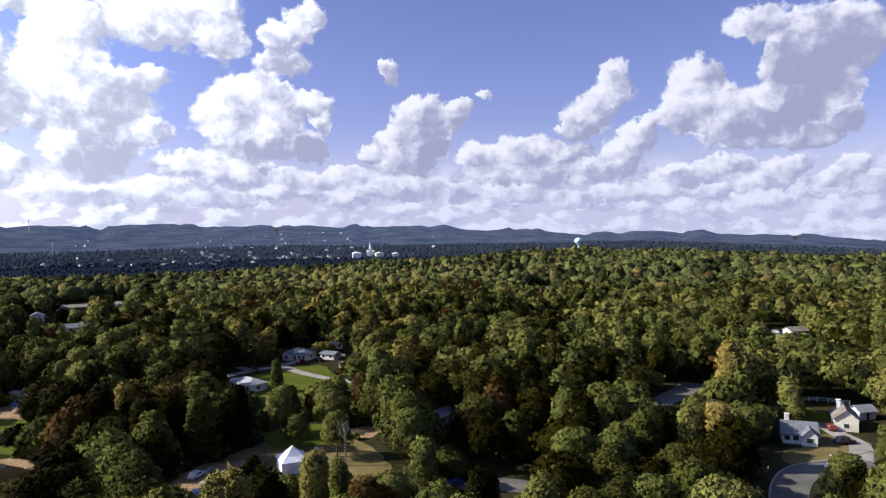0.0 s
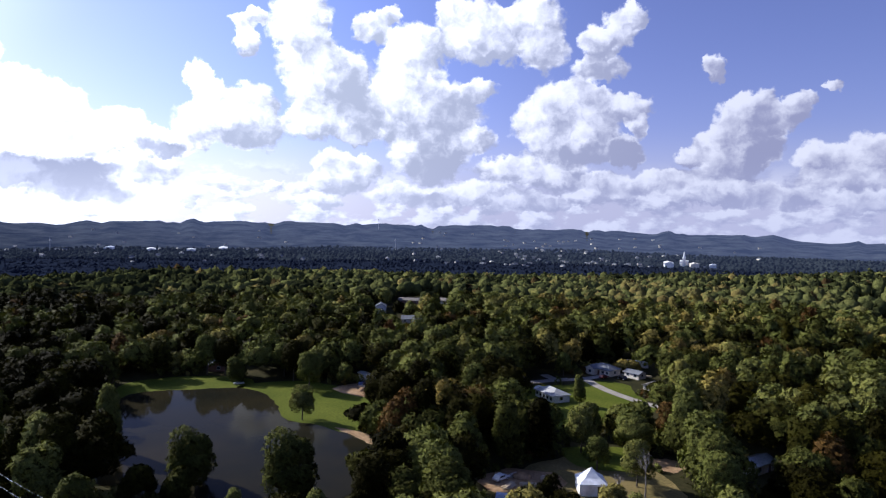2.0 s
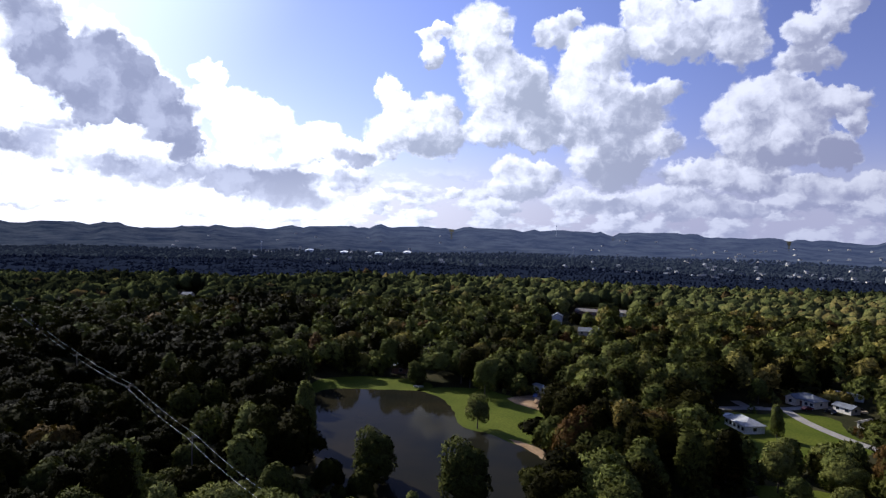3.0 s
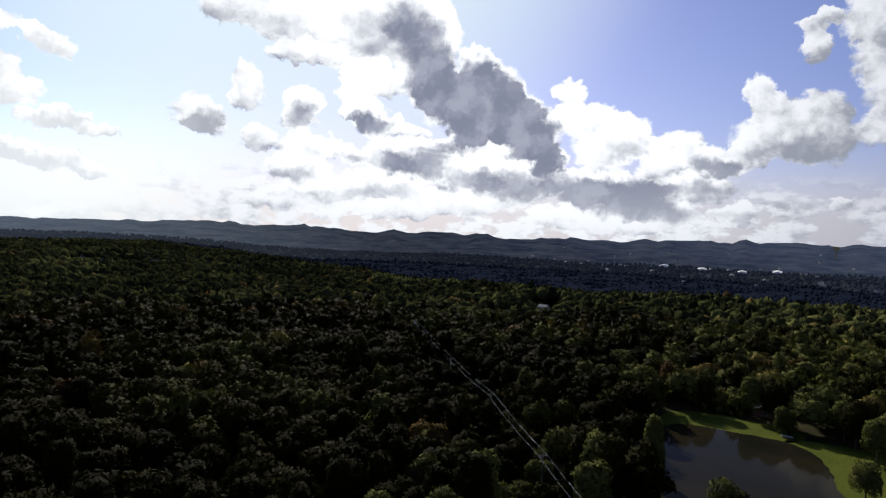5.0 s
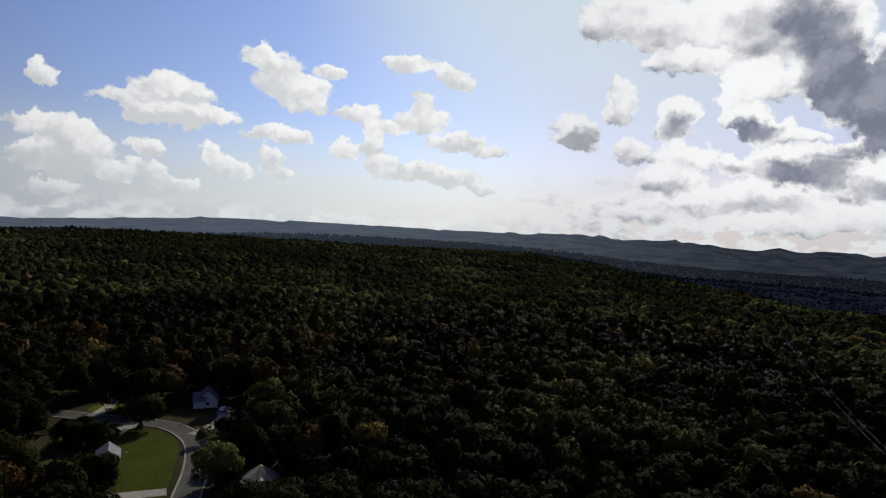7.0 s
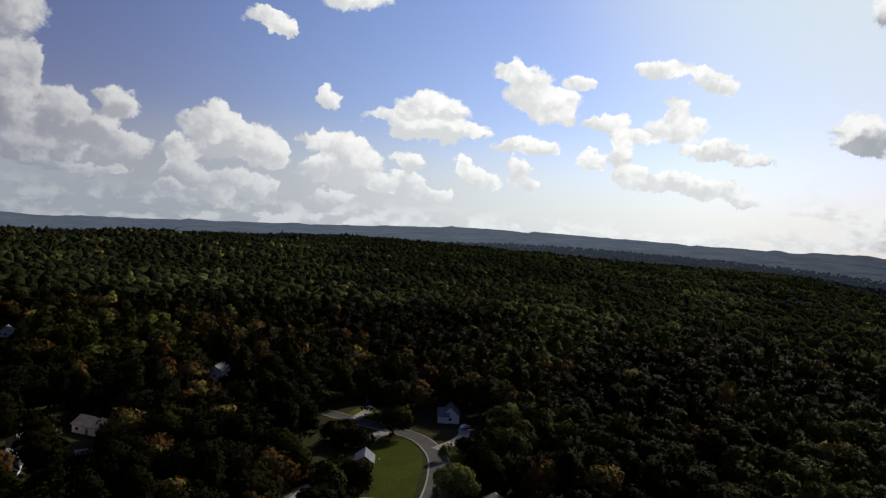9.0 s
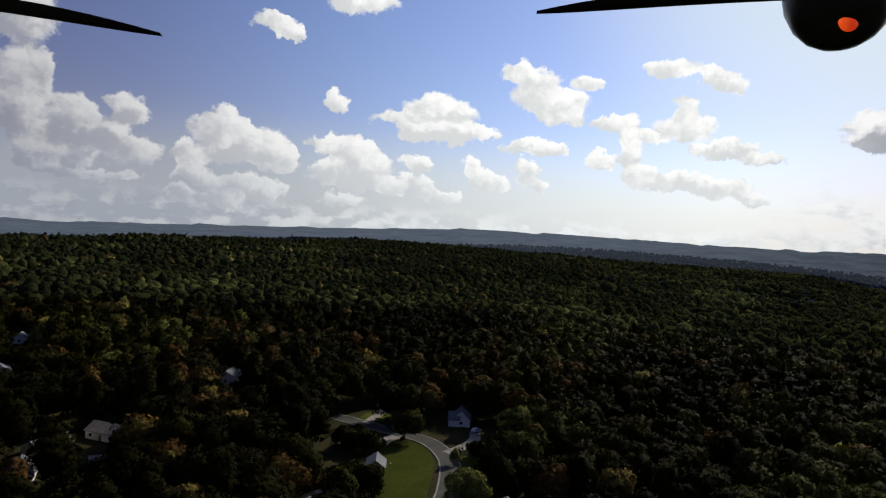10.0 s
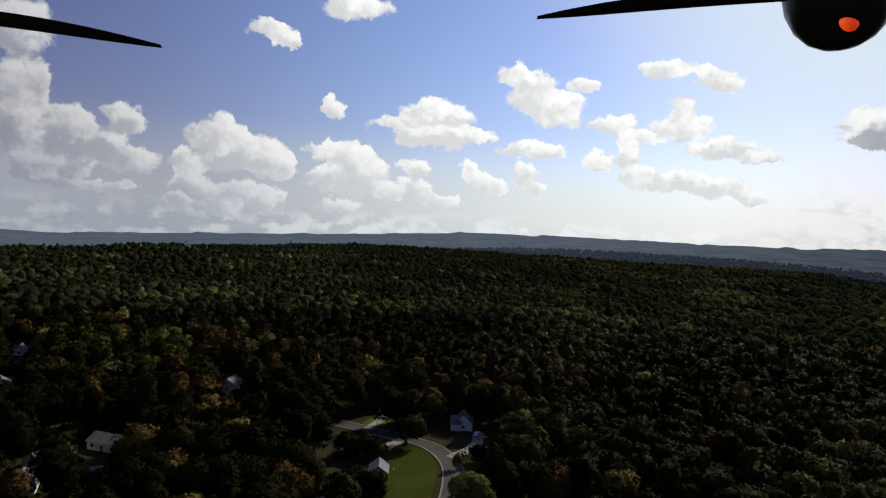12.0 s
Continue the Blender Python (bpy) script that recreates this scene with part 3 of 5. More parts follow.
def rounded(pts, steps=6):
    """A closed smooth line through corner points."""
    out, n = [], len(pts)
    for i in range(n):
        p0, p1, p2, p3 = (np.array(pts[(i + k) % n], float) for k in (-1, 0, 1, 2))
        for s in range(steps):
            u = s / steps
            out.append(tuple(0.5 * (2 * p1 + (p2 - p0) * u + (2 * p0 - 5 * p1 + 4 * p2 - p3) * u * u + (3 * p1 - p0 - 3 * p2 + p3) * u ** 3)))
    return out


def inside(x, y, ring):
    """Which of the points lie in the ring."""
    hit = np.zeros(np.shape(x), bool)
    for (x0, y0), (x1, y1) in zip(ring, ring[1:] + ring[:1]):
        if y0 != y1:
            hit ^= ((y0 > y) != (y1 > y)) & (x < (x1 - x0) * (y - y0) / (y1 - y0) + x0)
    return hit


CLEAR = []          # rings where no tree stands


def sheet(name, pts, z, mat, label, category, smooth=True, clear=True, thick=0.0, jitter=0.0):
    ring = rounded(pts) if smooth else [tuple(map(float, p)) for p in pts]
    if jitter:
        rnd = random.Random(len(pts))
        ring = [(x + rnd.uniform(-jitter, jitter), y + rnd.uniform(-jitter, jitter)) for x, y in ring]
    if clear:
        CLEAR.append(ring)
    bm = bmesh.new()
    f = bm.faces.new([bm.verts.new((x, y, z)) for x, y in ring])
    f.normal_update()
    if f.normal.z < 0:
        f.normal_flip()
    if thick:
        r = bmesh.ops.extrude_face_region(bm, geom=[f])
        bmesh.ops.translate(bm, verts=[v for v in r["geom"] if isinstance(v, bmesh.types.BMVert)], vec=(0, 0, thick))
        bmesh.ops.recalc_face_normals(bm, faces=bm.faces[:])
    bmesh.ops.triangulate(bm, faces=bm.faces[:])
    return tagged(new(name, mesh_of(name, bm, mat)), label, category, kind="structure")


def strip(name, line, width, z, mat, label, category, clear=2.0):
    """A road or drive of even width along a line."""
    pts = [np.array(p, float) for p in line]
    fine_line = []
    for i in range(len(pts) - 1):
        p0, p1, p2, p3 = pts[max(i - 1, 0)], pts[i], pts[i + 1], pts[min(i + 2, len(pts) - 1)]
        for s in range(8):
            u = s / 8
            fine_line.append(0.5 * (2 * p1 + (p2 - p0) * u + (2 * p0 - 5 * p1 + 4 * p2 - p3) * u * u + (3 * p1 - p0 - 3 * p2 + p3) * u ** 3))
    fine_line.append(pts[-1])
    left, right = [], []
    for i, p in enumerate(fine_line):
        d = fine_line[min(i + 1, len(fine_line) - 1)] - fine_line[max(i - 1, 0)]
        nrm = np.array((-d[1], d[0])) / (np.hypot(*d) + 1e-9)
        left.append((p, nrm))
    bm = bmesh.new()
    prev = None
    for p, nrm in left:
        a, b = p + nrm * width / 2, p - nrm * width / 2
        cur = bm.verts.new((a[0], a[1], z)), bm.verts.new((b[0], b[1], z))
        if prev:
            f = bm.faces.new((prev[0], prev[1], cur[1], cur[0]))
            f.normal_update()
            if f.normal.z < 0:
                f.normal_flip()
        prev = cur
    if clear:
        w = width / 2 + clear
        CLEAR.append([tuple(p + nrm * w) for p, nrm in left] + [tuple(p - nrm * w) for p, nrm in reversed(left)])
    return tagged(new(name, mesh_of(name, bm, mat)), label, category, kind="structure")


# ---------------------------------------------------------------- terrain
def step(v, lo, hi):
    u = np.clip((v - lo) / (hi - lo), 0, 1)
    return u * u * (3 - 2 * u)


WAVES = {}


def rolling(x, y, size, seed):
    """Smooth hills between -1 and 1, from a few crossing waves."""
    if (size, seed) not in WAVES:
        rnd = np.random.RandomState(seed)
        WAVES[size, seed] = [(rnd.uniform(0, 6.283), rnd.uniform(0, 6.283), size * rnd.uniform(0.6, 1.7)) for _ in range(7)]
    out = 0
    for a, ph, s in WAVES[size, seed]:
        out = out + np.sin((x * np.cos(a) + y * np.sin(a)) * 6.283 / s + ph)
    return out / 4.0


HEADINGS = (-60, -32, -24, -12, 0, 10, 28, 45, 60, 75, 86, 92, 102, 116, 125, 131, 145, 157, 175)
EDGE = (800, 820, 870, 950, 760, 700, 640, 590, 610, 715, 1000, 1340, 1900, 1950, 1800, 1650, 1350, 1130, 1000)
FLOOR = (-70, -75, -60, -50, -48, -48, -48, -48, -48, -45, -35, -25, -15, -18, -30, -45, -72, -95, -110)
RIDGE = (-90, -92, -48, -38, 18, 36, 60, 66, 40, 42, 50, 54, 36, 38, 26, -14, -70, -108, -118)


def terrain(x, y):
    """Height of the ground: a plateau, a valley beyond its edge, and ridges at the horizon."""
    r = np.hypot(x, y) + 1e-6
    az = np.degrees(np.arctan2(-x, y))
    az = np.where(az < -100, 175.0, az)
    edge, floor, ridge = (np.interp(az, HEADINGS, k) for k in (EDGE, FLOOR, RIDGE))
    near = rolling(x, y, 700, 3) * 4 * step(r, 330, 700)
    fall = floor * step(r, edge, edge * 1.7)
    swell = rolling(x, y, 1300, 5) * 11 * step(r, 1000, 1800) * (1 - step(r, 3000, 4300))
    rough = 1 - 0.65 * step(az, 85, 105)
    u = np.radians(az) + 0.02 * np.sin(az * 0.9)
    tops = 7 * np.sin(u * 47 + 1.0) + 7 * np.sin(u * 83 + 2.2) + 5 * np.sin(u * 139) + 3 * np.sin(u * 231 + 1.7)
    rise = (ridge - floor + rough * (tops + 9 * rolling(x, y, 900, 7) + 5 * rolling(x, y, 330, 8))) * step(r, 2700, 4500)
    return near + fall + swell + rise


def ground_z(x, y):
    return float(terrain(np.array(float(x)), np.array(float(y))))


def from_arrays(name, verts, faces, mat, tone=None, normals=None, smooth=False, inner=None):
    """A mesh from arrays; all faces have as many corners as faces has columns."""
    me = bpy.data.meshes.new(name)
    n, k = faces.shape
    me.vertices.add(len(verts))
    me.vertices.foreach_set("co", verts.astype(np.float32).ravel())
    me.loops.add(n * k)
    me.loops.foreach_set("vertex_index", faces.astype(np.int32).ravel())
    me.polygons.add(n)
    me.polygons.foreach_set("loop_start", np.arange(0, n * k, k, dtype=np.int32))
    me.update(calc_edges=True)
    me.materials.append(mat)
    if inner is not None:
        # the last faces are the dark light-blocking balls inside the crowns
        me.materials.append(CROWN_CORE)
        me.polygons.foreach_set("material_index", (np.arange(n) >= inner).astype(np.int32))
    if tone is not None:
        at = me.attributes.new("tone", "FLOAT", "POINT")
        at.data.foreach_set("value", tone.astype(np.float32))
    if smooth:
        me.polygons.foreach_set("use_smooth", np.ones(n, bool))
    if normals is not None:
        me.polygons.foreach_set("use_smooth", np.ones(n, bool))
        me.normals_split_custom_set_from_vertices(normals.astype(np.float32))
    return me


def polar_grid(radii, angles, lift):
    rr, aa = np.meshgrid(radii, np.radians(angles), indexing="ij")
    x, y = -rr * np.sin(aa), rr * np.cos(aa)
    z = lift(x, y)
    m, n = rr.shape
    i = np.arange(m * n).reshape(m, n)
    quads = np.stack([i[:-1, :-1], i[1:, :-1], i[1:, 1:], i[:-1, 1:]], -1).reshape(-1, 4)
    return np.stack([x, y, z], -1).reshape(-1, 3), quads


v, f = polar_grid(np.concatenate([np.linspace(0.5, 300, 24), np.geomspace(320, 4950, 110)]), np.linspace(-180, 180, 361), terrain)
tagged(new("ground", from_arrays("ground", v, f, SOIL)), "leaf-littered brown forest floor rolling to the hills", "ground", kind="structure")


def spline(line, steps=8):
    pts, out = [np.array(p, float) for p in line], []
    for i in range(len(pts) - 1):
        p0, p1, p2, p3 = pts[max(i - 1, 0)], pts[i], pts[i + 1], pts[min(i + 2, len(pts) - 1)]
        for s in range(steps):
            u = s / steps
            out.append(0.5 * (2 * p1 + (p2 - p0) * u + (2 * p0 - 5 * p1 + 4 * p2 - p3) * u * u + (3 * p1 - p0 - 3 * p2 + p3) * u ** 3))
    return out + [pts[-1]]


def kerb(line, off, label, wide=0.5, tall=0.24):
    """A raised concrete kerb beside a road."""
    pts = spline(line)
    bm, prev = bmesh.new(), None
    for i, p in enumerate(pts):
        d = pts[min(i + 1, len(pts) - 1)] - pts[max(i - 1, 0)]
        n = np.array((-d[1], d[0])) / np.hypot(*d)
        a, b = p + n * (off - wide / 2), p + n * (off + wide / 2)
        cur = [bm.verts.new((q[0], q[1], z)) for q, z in ((a, 0.0), (a, tall), (b, tall), (b, 0.0))]
        if prev:
            for k in range(3):
                bm.faces.new((prev[k], prev[k + 1], cur[k + 1], cur[k]))
        prev = cur
    bmesh.ops.recalc_face_normals(bm, faces=bm.faces[:])
    return tagged(new("kerb", mesh_of("kerb", bm, CONCRETE)), label, "kerb", kind="structure")


# ---------------------------------------------------------------- pond, lawns, roads
POND = [(-202, 154), (-190, 170), (-173, 182), (-153, 174), (-136, 160), (-120, 159), (-101, 153), (-88, 140), (-84, 120),
        (-98, 104), (-122, 99), (-142, 98), (-162, 104), (-182, 126)]
sheet("pond_water", POND, 0.10, WATER, "dark still pond mirroring the clouds", "pond", jitter=0.6)
sheet("lawn", [(-178, 182), (-152, 170), (-134, 156), (-116, 155), (-108, 166), (-118, 188), (-140, 200), (-164, 202)], 0.05, GRASS,
      "mown green lawn sloping to the pond", "lawn", jitter=0.5)
sheet("lawn", [(-202, 150), (-190, 168), (-176, 180), (-182, 194), (-204, 188), (-218, 166)], 0.05, GRASS,
      "green grass bank on the far shore of the pond", "lawn", jitter=0.5)
sheet("lawn", [(-118, 160), (-104, 155), (-94, 150), (-95, 154), (-106, 160)], 0.06, CLAY,
      "orange clay bank beside the pond", "bank", jitter=0.5)
sheet("dirt_yard", [(-146, 198), (-130, 194), (-120, 200), (-124, 212), (-140, 212)], 0.08, CLAY,
      "sandy orange dirt yard behind the pond lawn", "yard", jitter=0.5)
sheet("lawn", [(-84, 236), (-70, 206), (-58, 192), (-48, 200), (-36, 222), (-34, 232), (-42, 246), (-50, 262), (-62, 262), (-70, 250)], 0.05, GRASS,
      "bright mown lawn round the white house", "lawn", jitter=0.6)
sheet("lawn", [(-44, 132), (-22, 128), (-12, 140), (-16, 158), (-26, 172), (-38, 176), (-52, 164), (-54, 148)], 0.05, DRY,
      "worn yellow lawn round the white pavilion", "lawn", jitter=0.6)
sheet("lawn", [(-42, 164), (-30, 168), (-24, 178), (-36, 184), (-50, 176)], 0.08, GRASS,
      "green strip of grass behind the pavilion", "lawn", jitter=0.6)
sheet("lawn", [(-30, 122), (-16, 120), (-8, 130), (-16, 140), (-30, 138)], 0.07, GRASS, "green grass in front of the pavilion", "lawn", jitter=0.6)
sheet("dirt_yard", [(-62, 142), (-50, 138), (-42, 146), (-46, 156), (-58, 154)], 0.09, CLAY,
      "pale sandy heap yard beside the pavilion", "yard", jitter=0.7)
sheet("lawn", [(-26, 173), (-20, 172), (-18, 178), (-23, 181), (-28, 179)], 0.09, CLAY, "bare orange clearing under the trees", "yard", jitter=0.6)
strip("driveway", [(-84, 262), (-76, 256), (-68, 262), (-60, 274), (-54, 280)], 4.0, 0.10, CONCRETE, "pale concrete driveway between the houses", "driveway", 1)
strip("driveway", [(-66, 262), (-56, 250), (-44, 240), (-34, 234), (-26, 228)], 4.0, 0.11, CONCRETE, "grey gravel lane along the lawn", "driveway", 1)
strip("driveway", [(-84, 246), (-77, 254), (-72, 259)], 4.5, 0.12, CONCRETE, "short pale concrete driveway", "driveway", 1)
strip("road_1", [(-26, 228), (-8, 222), (10, 216)], 3.5, 0.09, CLAY, "narrow tan dirt track through the trees", "track", 1)

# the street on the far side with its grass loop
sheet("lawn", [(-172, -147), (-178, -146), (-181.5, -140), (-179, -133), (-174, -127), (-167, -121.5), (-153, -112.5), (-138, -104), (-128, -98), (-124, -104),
               (-134, -114), (-146, -126), (-158, -138)], 0.14, SHADED_GRASS, "rounded green lawn inside the bend of the street", "lawn", jitter=0.1)
STREET = [(-104, -76), (-122, -88), (-141, -99.5), (-156, -107.5), (-171, -117.5), (-180, -126.5), (-186, -138), (-186, -149), (-184, -160), (-183, -169), (-181, -182)]
strip("road_2", STREET, 6.6, 0.10, DARK_ASPHALT, "grey asphalt street bending round a lawn", "road", 2)
kerb(STREET, 3.45, "pale concrete kerb along the lawn side of the street")
kerb(STREET, -3.45, "pale concrete kerb along the outer side of the street")
strip("driveway", [(-182, -127), (-194, -127), (-202, -129), (-208, -133)], 4.2, 0.12, CONCRETE, "pale concrete driveway to a white house", "driveway", 1)
strip("driveway", [(-184, -150), (-177, -150), (-171, -148)], 4.6, 0.15, CONCRETE, "short pale concrete driveway", "driveway", 0.5)
strip("driveway", [(-184, -168), (-196, -172), (-206, -178)], 4.0, 0.12, CONCRETE, "pale concrete driveway under trees", "driveway", 0.5)
strip("driveway", [(-142, -106), (-134, -116), (-128, -122)], 4.6, 0.16, CONCRETE, "pale concrete driveway beside the street", "driveway", 0.5)
sheet("lawn", [(-186, -118), (-178, -106), (-168, -106), (-172, -116), (-180, -122)], 0.06, GRASS, "shaded green lawn across the street", "lawn", jitter=0.3)
sheet("lawn", [(-192, -164), (-200, -168), (-198, -176), (-188, -174)], 0.06, GRASS, "small shaded lawn beside a driveway", "lawn", jitter=0.3)
sheet("lawn", [(-120, -98), (-138, -110), (-130, -120), (-116, -108)], 0.06, GRASS, "green verge beside the street", "lawn", jitter=0.3)
sheet("lawn", [(-121, -209), (-112, -204), (-110, -216), (-119, -221)], 0.06, GRASS, "small sunny lawn among the trees", "lawn", jitter=0.3)
strip("driveway", [(-86, -180), (-92, -188), (-98, -200)], 5.0, 0.12, CONCRETE, "pale driveway among the trees", "driveway", 1)

# the close on the right of the first view
sheet("lawn", [(80, 148), (92, 146), (104, 156), (106, 164), (98, 168), (90, 160), (82, 156)], 0.06, DRY, "browning front lawn before a grey-roofed house", "lawn", jitter=0.4)
sheet("lawn", [(98, 178), (106, 172), (112, 178), (108, 192), (100, 190)], 0.06, GRASS, "green side lawn between two houses", "lawn", jitter=0.4)
strip("road_3", [(66, 122), (72, 134), (80, 143), (92, 147), (108, 153), (130, 158), (150, 160)], 7.0, 0.10, ASPHALT, "pale grey residential street", "road", 2)
kerb([(66, 122), (72, 134), (80, 143), (92, 147), (108, 153), (130, 158), (150, 160)], 3.7, "pale kerb along the residential street")
strip("driveway", [(97, 150), (103, 160), (103, 170), (104, 178)], 5.0, 0.12, CONCRETE, "pale concrete driveway with parked cars", "driveway", 1)
strip("road_4", [(62, 196), (72, 206), (80, 215), (86, 224)], 8.0, 0.10, ASPHALT, "grey asphalt road end in the woods", "road", 2)
strip("road_5", [(-6, 130), (4, 137), (12, 139), (22, 136)], 7.0, 0.10, ASPHALT, "grey parking place under tall trees", "road", 2)
strip("driveway", [(156, 300), (164, 316), (168, 330)], 5.0, 0.2, CONCRETE, "pale driveway in a clearing", "driveway", 2)
sheet("lawn", [(160, 296), (172, 298), (174, 316), (164, 312)], 0.2, GRASS, "green lawn in a far clearing", "lawn", jitter=0.4)


# ---------------------------------------------------------------- buildings
def house(name, x, y, yaw, size, roof_mat, wall_mat, label, rise=1.8, hip=False, chimney=None, windows=3, category="house", clear=3.0, eave=0.5, base=None, wing=None):
    """A house with its long side along its own x: walls with gables, roof slabs with eaves, windows, door, chimney."""
    length, depth, tall = size
    z = ground_z(x, y) if base is None else base
    root = new(name)
    root.matrix_world = pose(x, y, z, 0, 0, yaw)
    tagged(root, label, category)
    c, s = math.cos(radians(yaw)), math.sin(radians(yaw))
    w, d = length / 2 + clear, depth / 2 + clear
    CLEAR.append([(x + c * a - s * b, y + s * a + c * b) for a, b in ((-w, -d), (w, -d), (w, d), (-w, d))])
    L, D = length / 2, depth / 2
    bm = bmesh.new()
    prof = [(-D, -0.4), (D, -0.4), (D, tall)] + ([] if hip else [(0, tall + rise)]) + [(-D, tall)]
    a = [bm.verts.new((-L, py, pz)) for py, pz in prof]
    b = [bm.verts.new((L, py, pz)) for py, pz in prof]
    bm.faces.new(a[::-1])
    bm.faces.new(b)
    for i in range(len(prof)):
        j = (i + 1) % len(prof)
        bm.faces.new((a[i], a[j], b[j], b[i]))
    bmesh.ops.recalc_face_normals(bm, faces=bm.faces[:])
    part("wall", bm, wall_mat, root)
    slope = rise / D
    o = eave
    drop = tall - o * slope
    lift = 0.04
    bm = bmesh.new()
    inset = D if hip else -o
    inset = min(inset, L - 0.3)
    for side in (-1, 1):
        q = [(-L - o, side * (D + o), drop), (L + o, side * (D + o), drop), (L - inset, 0, tall + rise), (-L + inset, 0, tall + rise)]
        bm.faces.new([bm.verts.new((px, py, pz + lift)) for px, py, pz in q])
    if hip:
        for side in (-1, 1):
            q = [(side * (L + o), -D - o, drop), (side * (L + o), D + o, drop), (side * (L - inset), 0, tall + rise)]
            bm.faces.new([bm.verts.new((px, py, pz + lift)) for px, py, pz in q])
    bmesh.ops.remove_doubles(bm, verts=bm.verts[:], dist=0.01)
    bmesh.ops.recalc_face_normals(bm, faces=bm.faces[:])
    for fc in bm.faces:
        if fc.normal.z < 0:
            fc.normal_flip()
    r = bmesh.ops.extrude_face_region(bm, geom=bm.faces[:])
    bmesh.ops.translate(bm, verts=[e for e in r["geom"] if isinstance(e, bmesh.types.BMVert)], vec=(0, 0, 0.16))
    bmesh.ops.recalc_face_normals(bm, faces=bm.faces[:])
    part("roof", bm, roof_mat, root)
    for side in (-1, 1):
        for k in range(windows):
            px = -L + length * (k + 0.5) / windows
            if side == -1 and k == windows // 2:
                bm = block(bmesh.new(), (px - 0.5, side * D - 0.06, 0), (px + 0.5, side * D + 0.06, 2.05))
                part("door", bm, RUST, root, "dark front door")
                continue
            frm = part("window", block(bmesh.new(), (px - 0.75, side * D - 0.05, 0.85), (px + 0.75, side * D + 0.05, 2.15)), WHITE, root)
            part("pane", block(bmesh.new(), (px - 0.64, side * D - 0.07, 0.95), (px + 0.64, side * D + 0.07, 2.05)), GLASS, frm)
    for side in (-1, 1):
        frm = part("window", block(bmesh.new(), (side * L - 0.05, -0.7, 0.85), (side * L + 0.05, 0.7, 2.15)), WHITE, root)
        part("pane", block(bmesh.new(), (side * L - 0.07, -0.6, 0.95), (side * L + 0.07, 0.6, 2.05)), GLASS, frm)
    if wing:
        # a cross gable towards the front: where along the house, half width, reach
        px, hw, out = wing
        top = tall + min(rise, hw * slope * 1.25)
        bm = bmesh.new()
        prof = [(px - hw, -0.4), (px + hw, -0.4), (px + hw, tall), (px, top), (px - hw, tall)]
        a = [bm.verts.new((qx, -D - out, qz)) for qx, qz in prof]
        b = [bm.verts.new((qx, -D * 0.2, qz)) for qx, qz in prof]
        bm.faces.new(a)
        bm.faces.new(b[::-1])
        for i in range(5):
            j = (i + 1) % 5
            bm.faces.new((a[i], b[i], b[j], a[j]))
        bmesh.ops.recalc_face_normals(bm, faces=bm.faces[:])
        part("gable_wall", bm, wall_mat, root)
        bm = bmesh.new()
        for side in (-1, 1):
            dz = (top - tall) / hw * 0.4
            q = [(px + side * (hw + 0.4), -D - out - 0.4, tall - dz), (px, -D - out - 0.4, top), (px, -D * 0.1, top), (px + side * (hw + 0.4), -D * 0.1, tall - dz)]
            fc = bm.faces.new([bm.verts.new((qx, qy, qz + 0.06)) for qx, qy, qz in q])
            fc.normal_update()
            if fc.normal.z < 0:
                fc.normal_flip()
        bmesh.ops.remove_doubles(bm, verts=bm.verts[:], dist=0.01)
        r = bmesh.ops.extrude_face_region(bm, geom=bm.faces[:])
        bmesh.ops.translate(bm, verts=[e for e in r["geom"] if isinstance(e, bmesh.types.BMVert)], vec=(0, 0, 0.15))
        bmesh.ops.recalc_face_normals(bm, faces=bm.faces[:])
        part("gable_roof", bm, roof_mat, root)
        frm = part("window", block(bmesh.new(), (px - 0.8, -D - out - 0.05, 0.8), (px + 0.8, -D - out + 0.05, 2.2)), WHITE, root)
        part("pane", block(bmesh.new(), (px - 0.68, -D - out - 0.07, 0.92), (px + 0.68, -D - out + 0.05, 2.08)), GLASS, frm)
    if chimney:
        px, py = chimney
        bm = block(bmesh.new(), (px - 0.45, py - 0.45, 0), (px + 0.45, py + 0.45, tall + rise + 1.1))
        block(bm, (px - 0.55, py - 0.55, tall + rise + 1.1), (px + 0.55, py + 0.55, tall + rise + 1.3))
        part("chimney", bm, WHITE, root)
    return root


house("house", -69, 226, 140, (11.5, 7, 2.7), PALE_SHINGLE, WHITE, "low white house with a grey shingle roof on a lawn", 1.5, True, windows=5)
house("house", -62, 277, -25, (11, 7.5, 2.7), SHINGLE, CREAM, "grey-roofed cream ranch house above a lawn", 1.7, True, windows=5, wing=(-3, 2.2, 2.0))
house("shed", -49, 276, 155, (7, 5, 2.3), SHINGLE, CREAM, "small grey-roofed outbuilding beside a ranch house", 0.9, windows=2, category="shed")
house("trailer", -52, 298, 20, (9, 3.2, 2.9), WHITE, WHITE, "white trailer parked behind a ranch house", 0.3, windows=3, category="trailer")
house("shed", -40, 258, 70, (5, 3, 2.2), CONCRETE, CREAM, "small pale shed at the lawn's edge", 0.6, windows=1, category="shed")
house("shed", -88, 243, 100, (5, 3.5, 2.2), TAN_SHINGLE, CREAM, "small tan-roofed shed among shrubs", 0.9, windows=1, category="shed")
house("shed", -2, 184, 60, (9, 5, 2.6), TIN, CREAM, "shed with a shiny tin roof among trees", 1.0, windows=2, category="shed", clear=0.5)
house("shed", -51, 133, 10, (2.6, 2.2, 2.0), TIN, WHITE, "tiny white garden shed", 0.7, windows=1, category="shed")
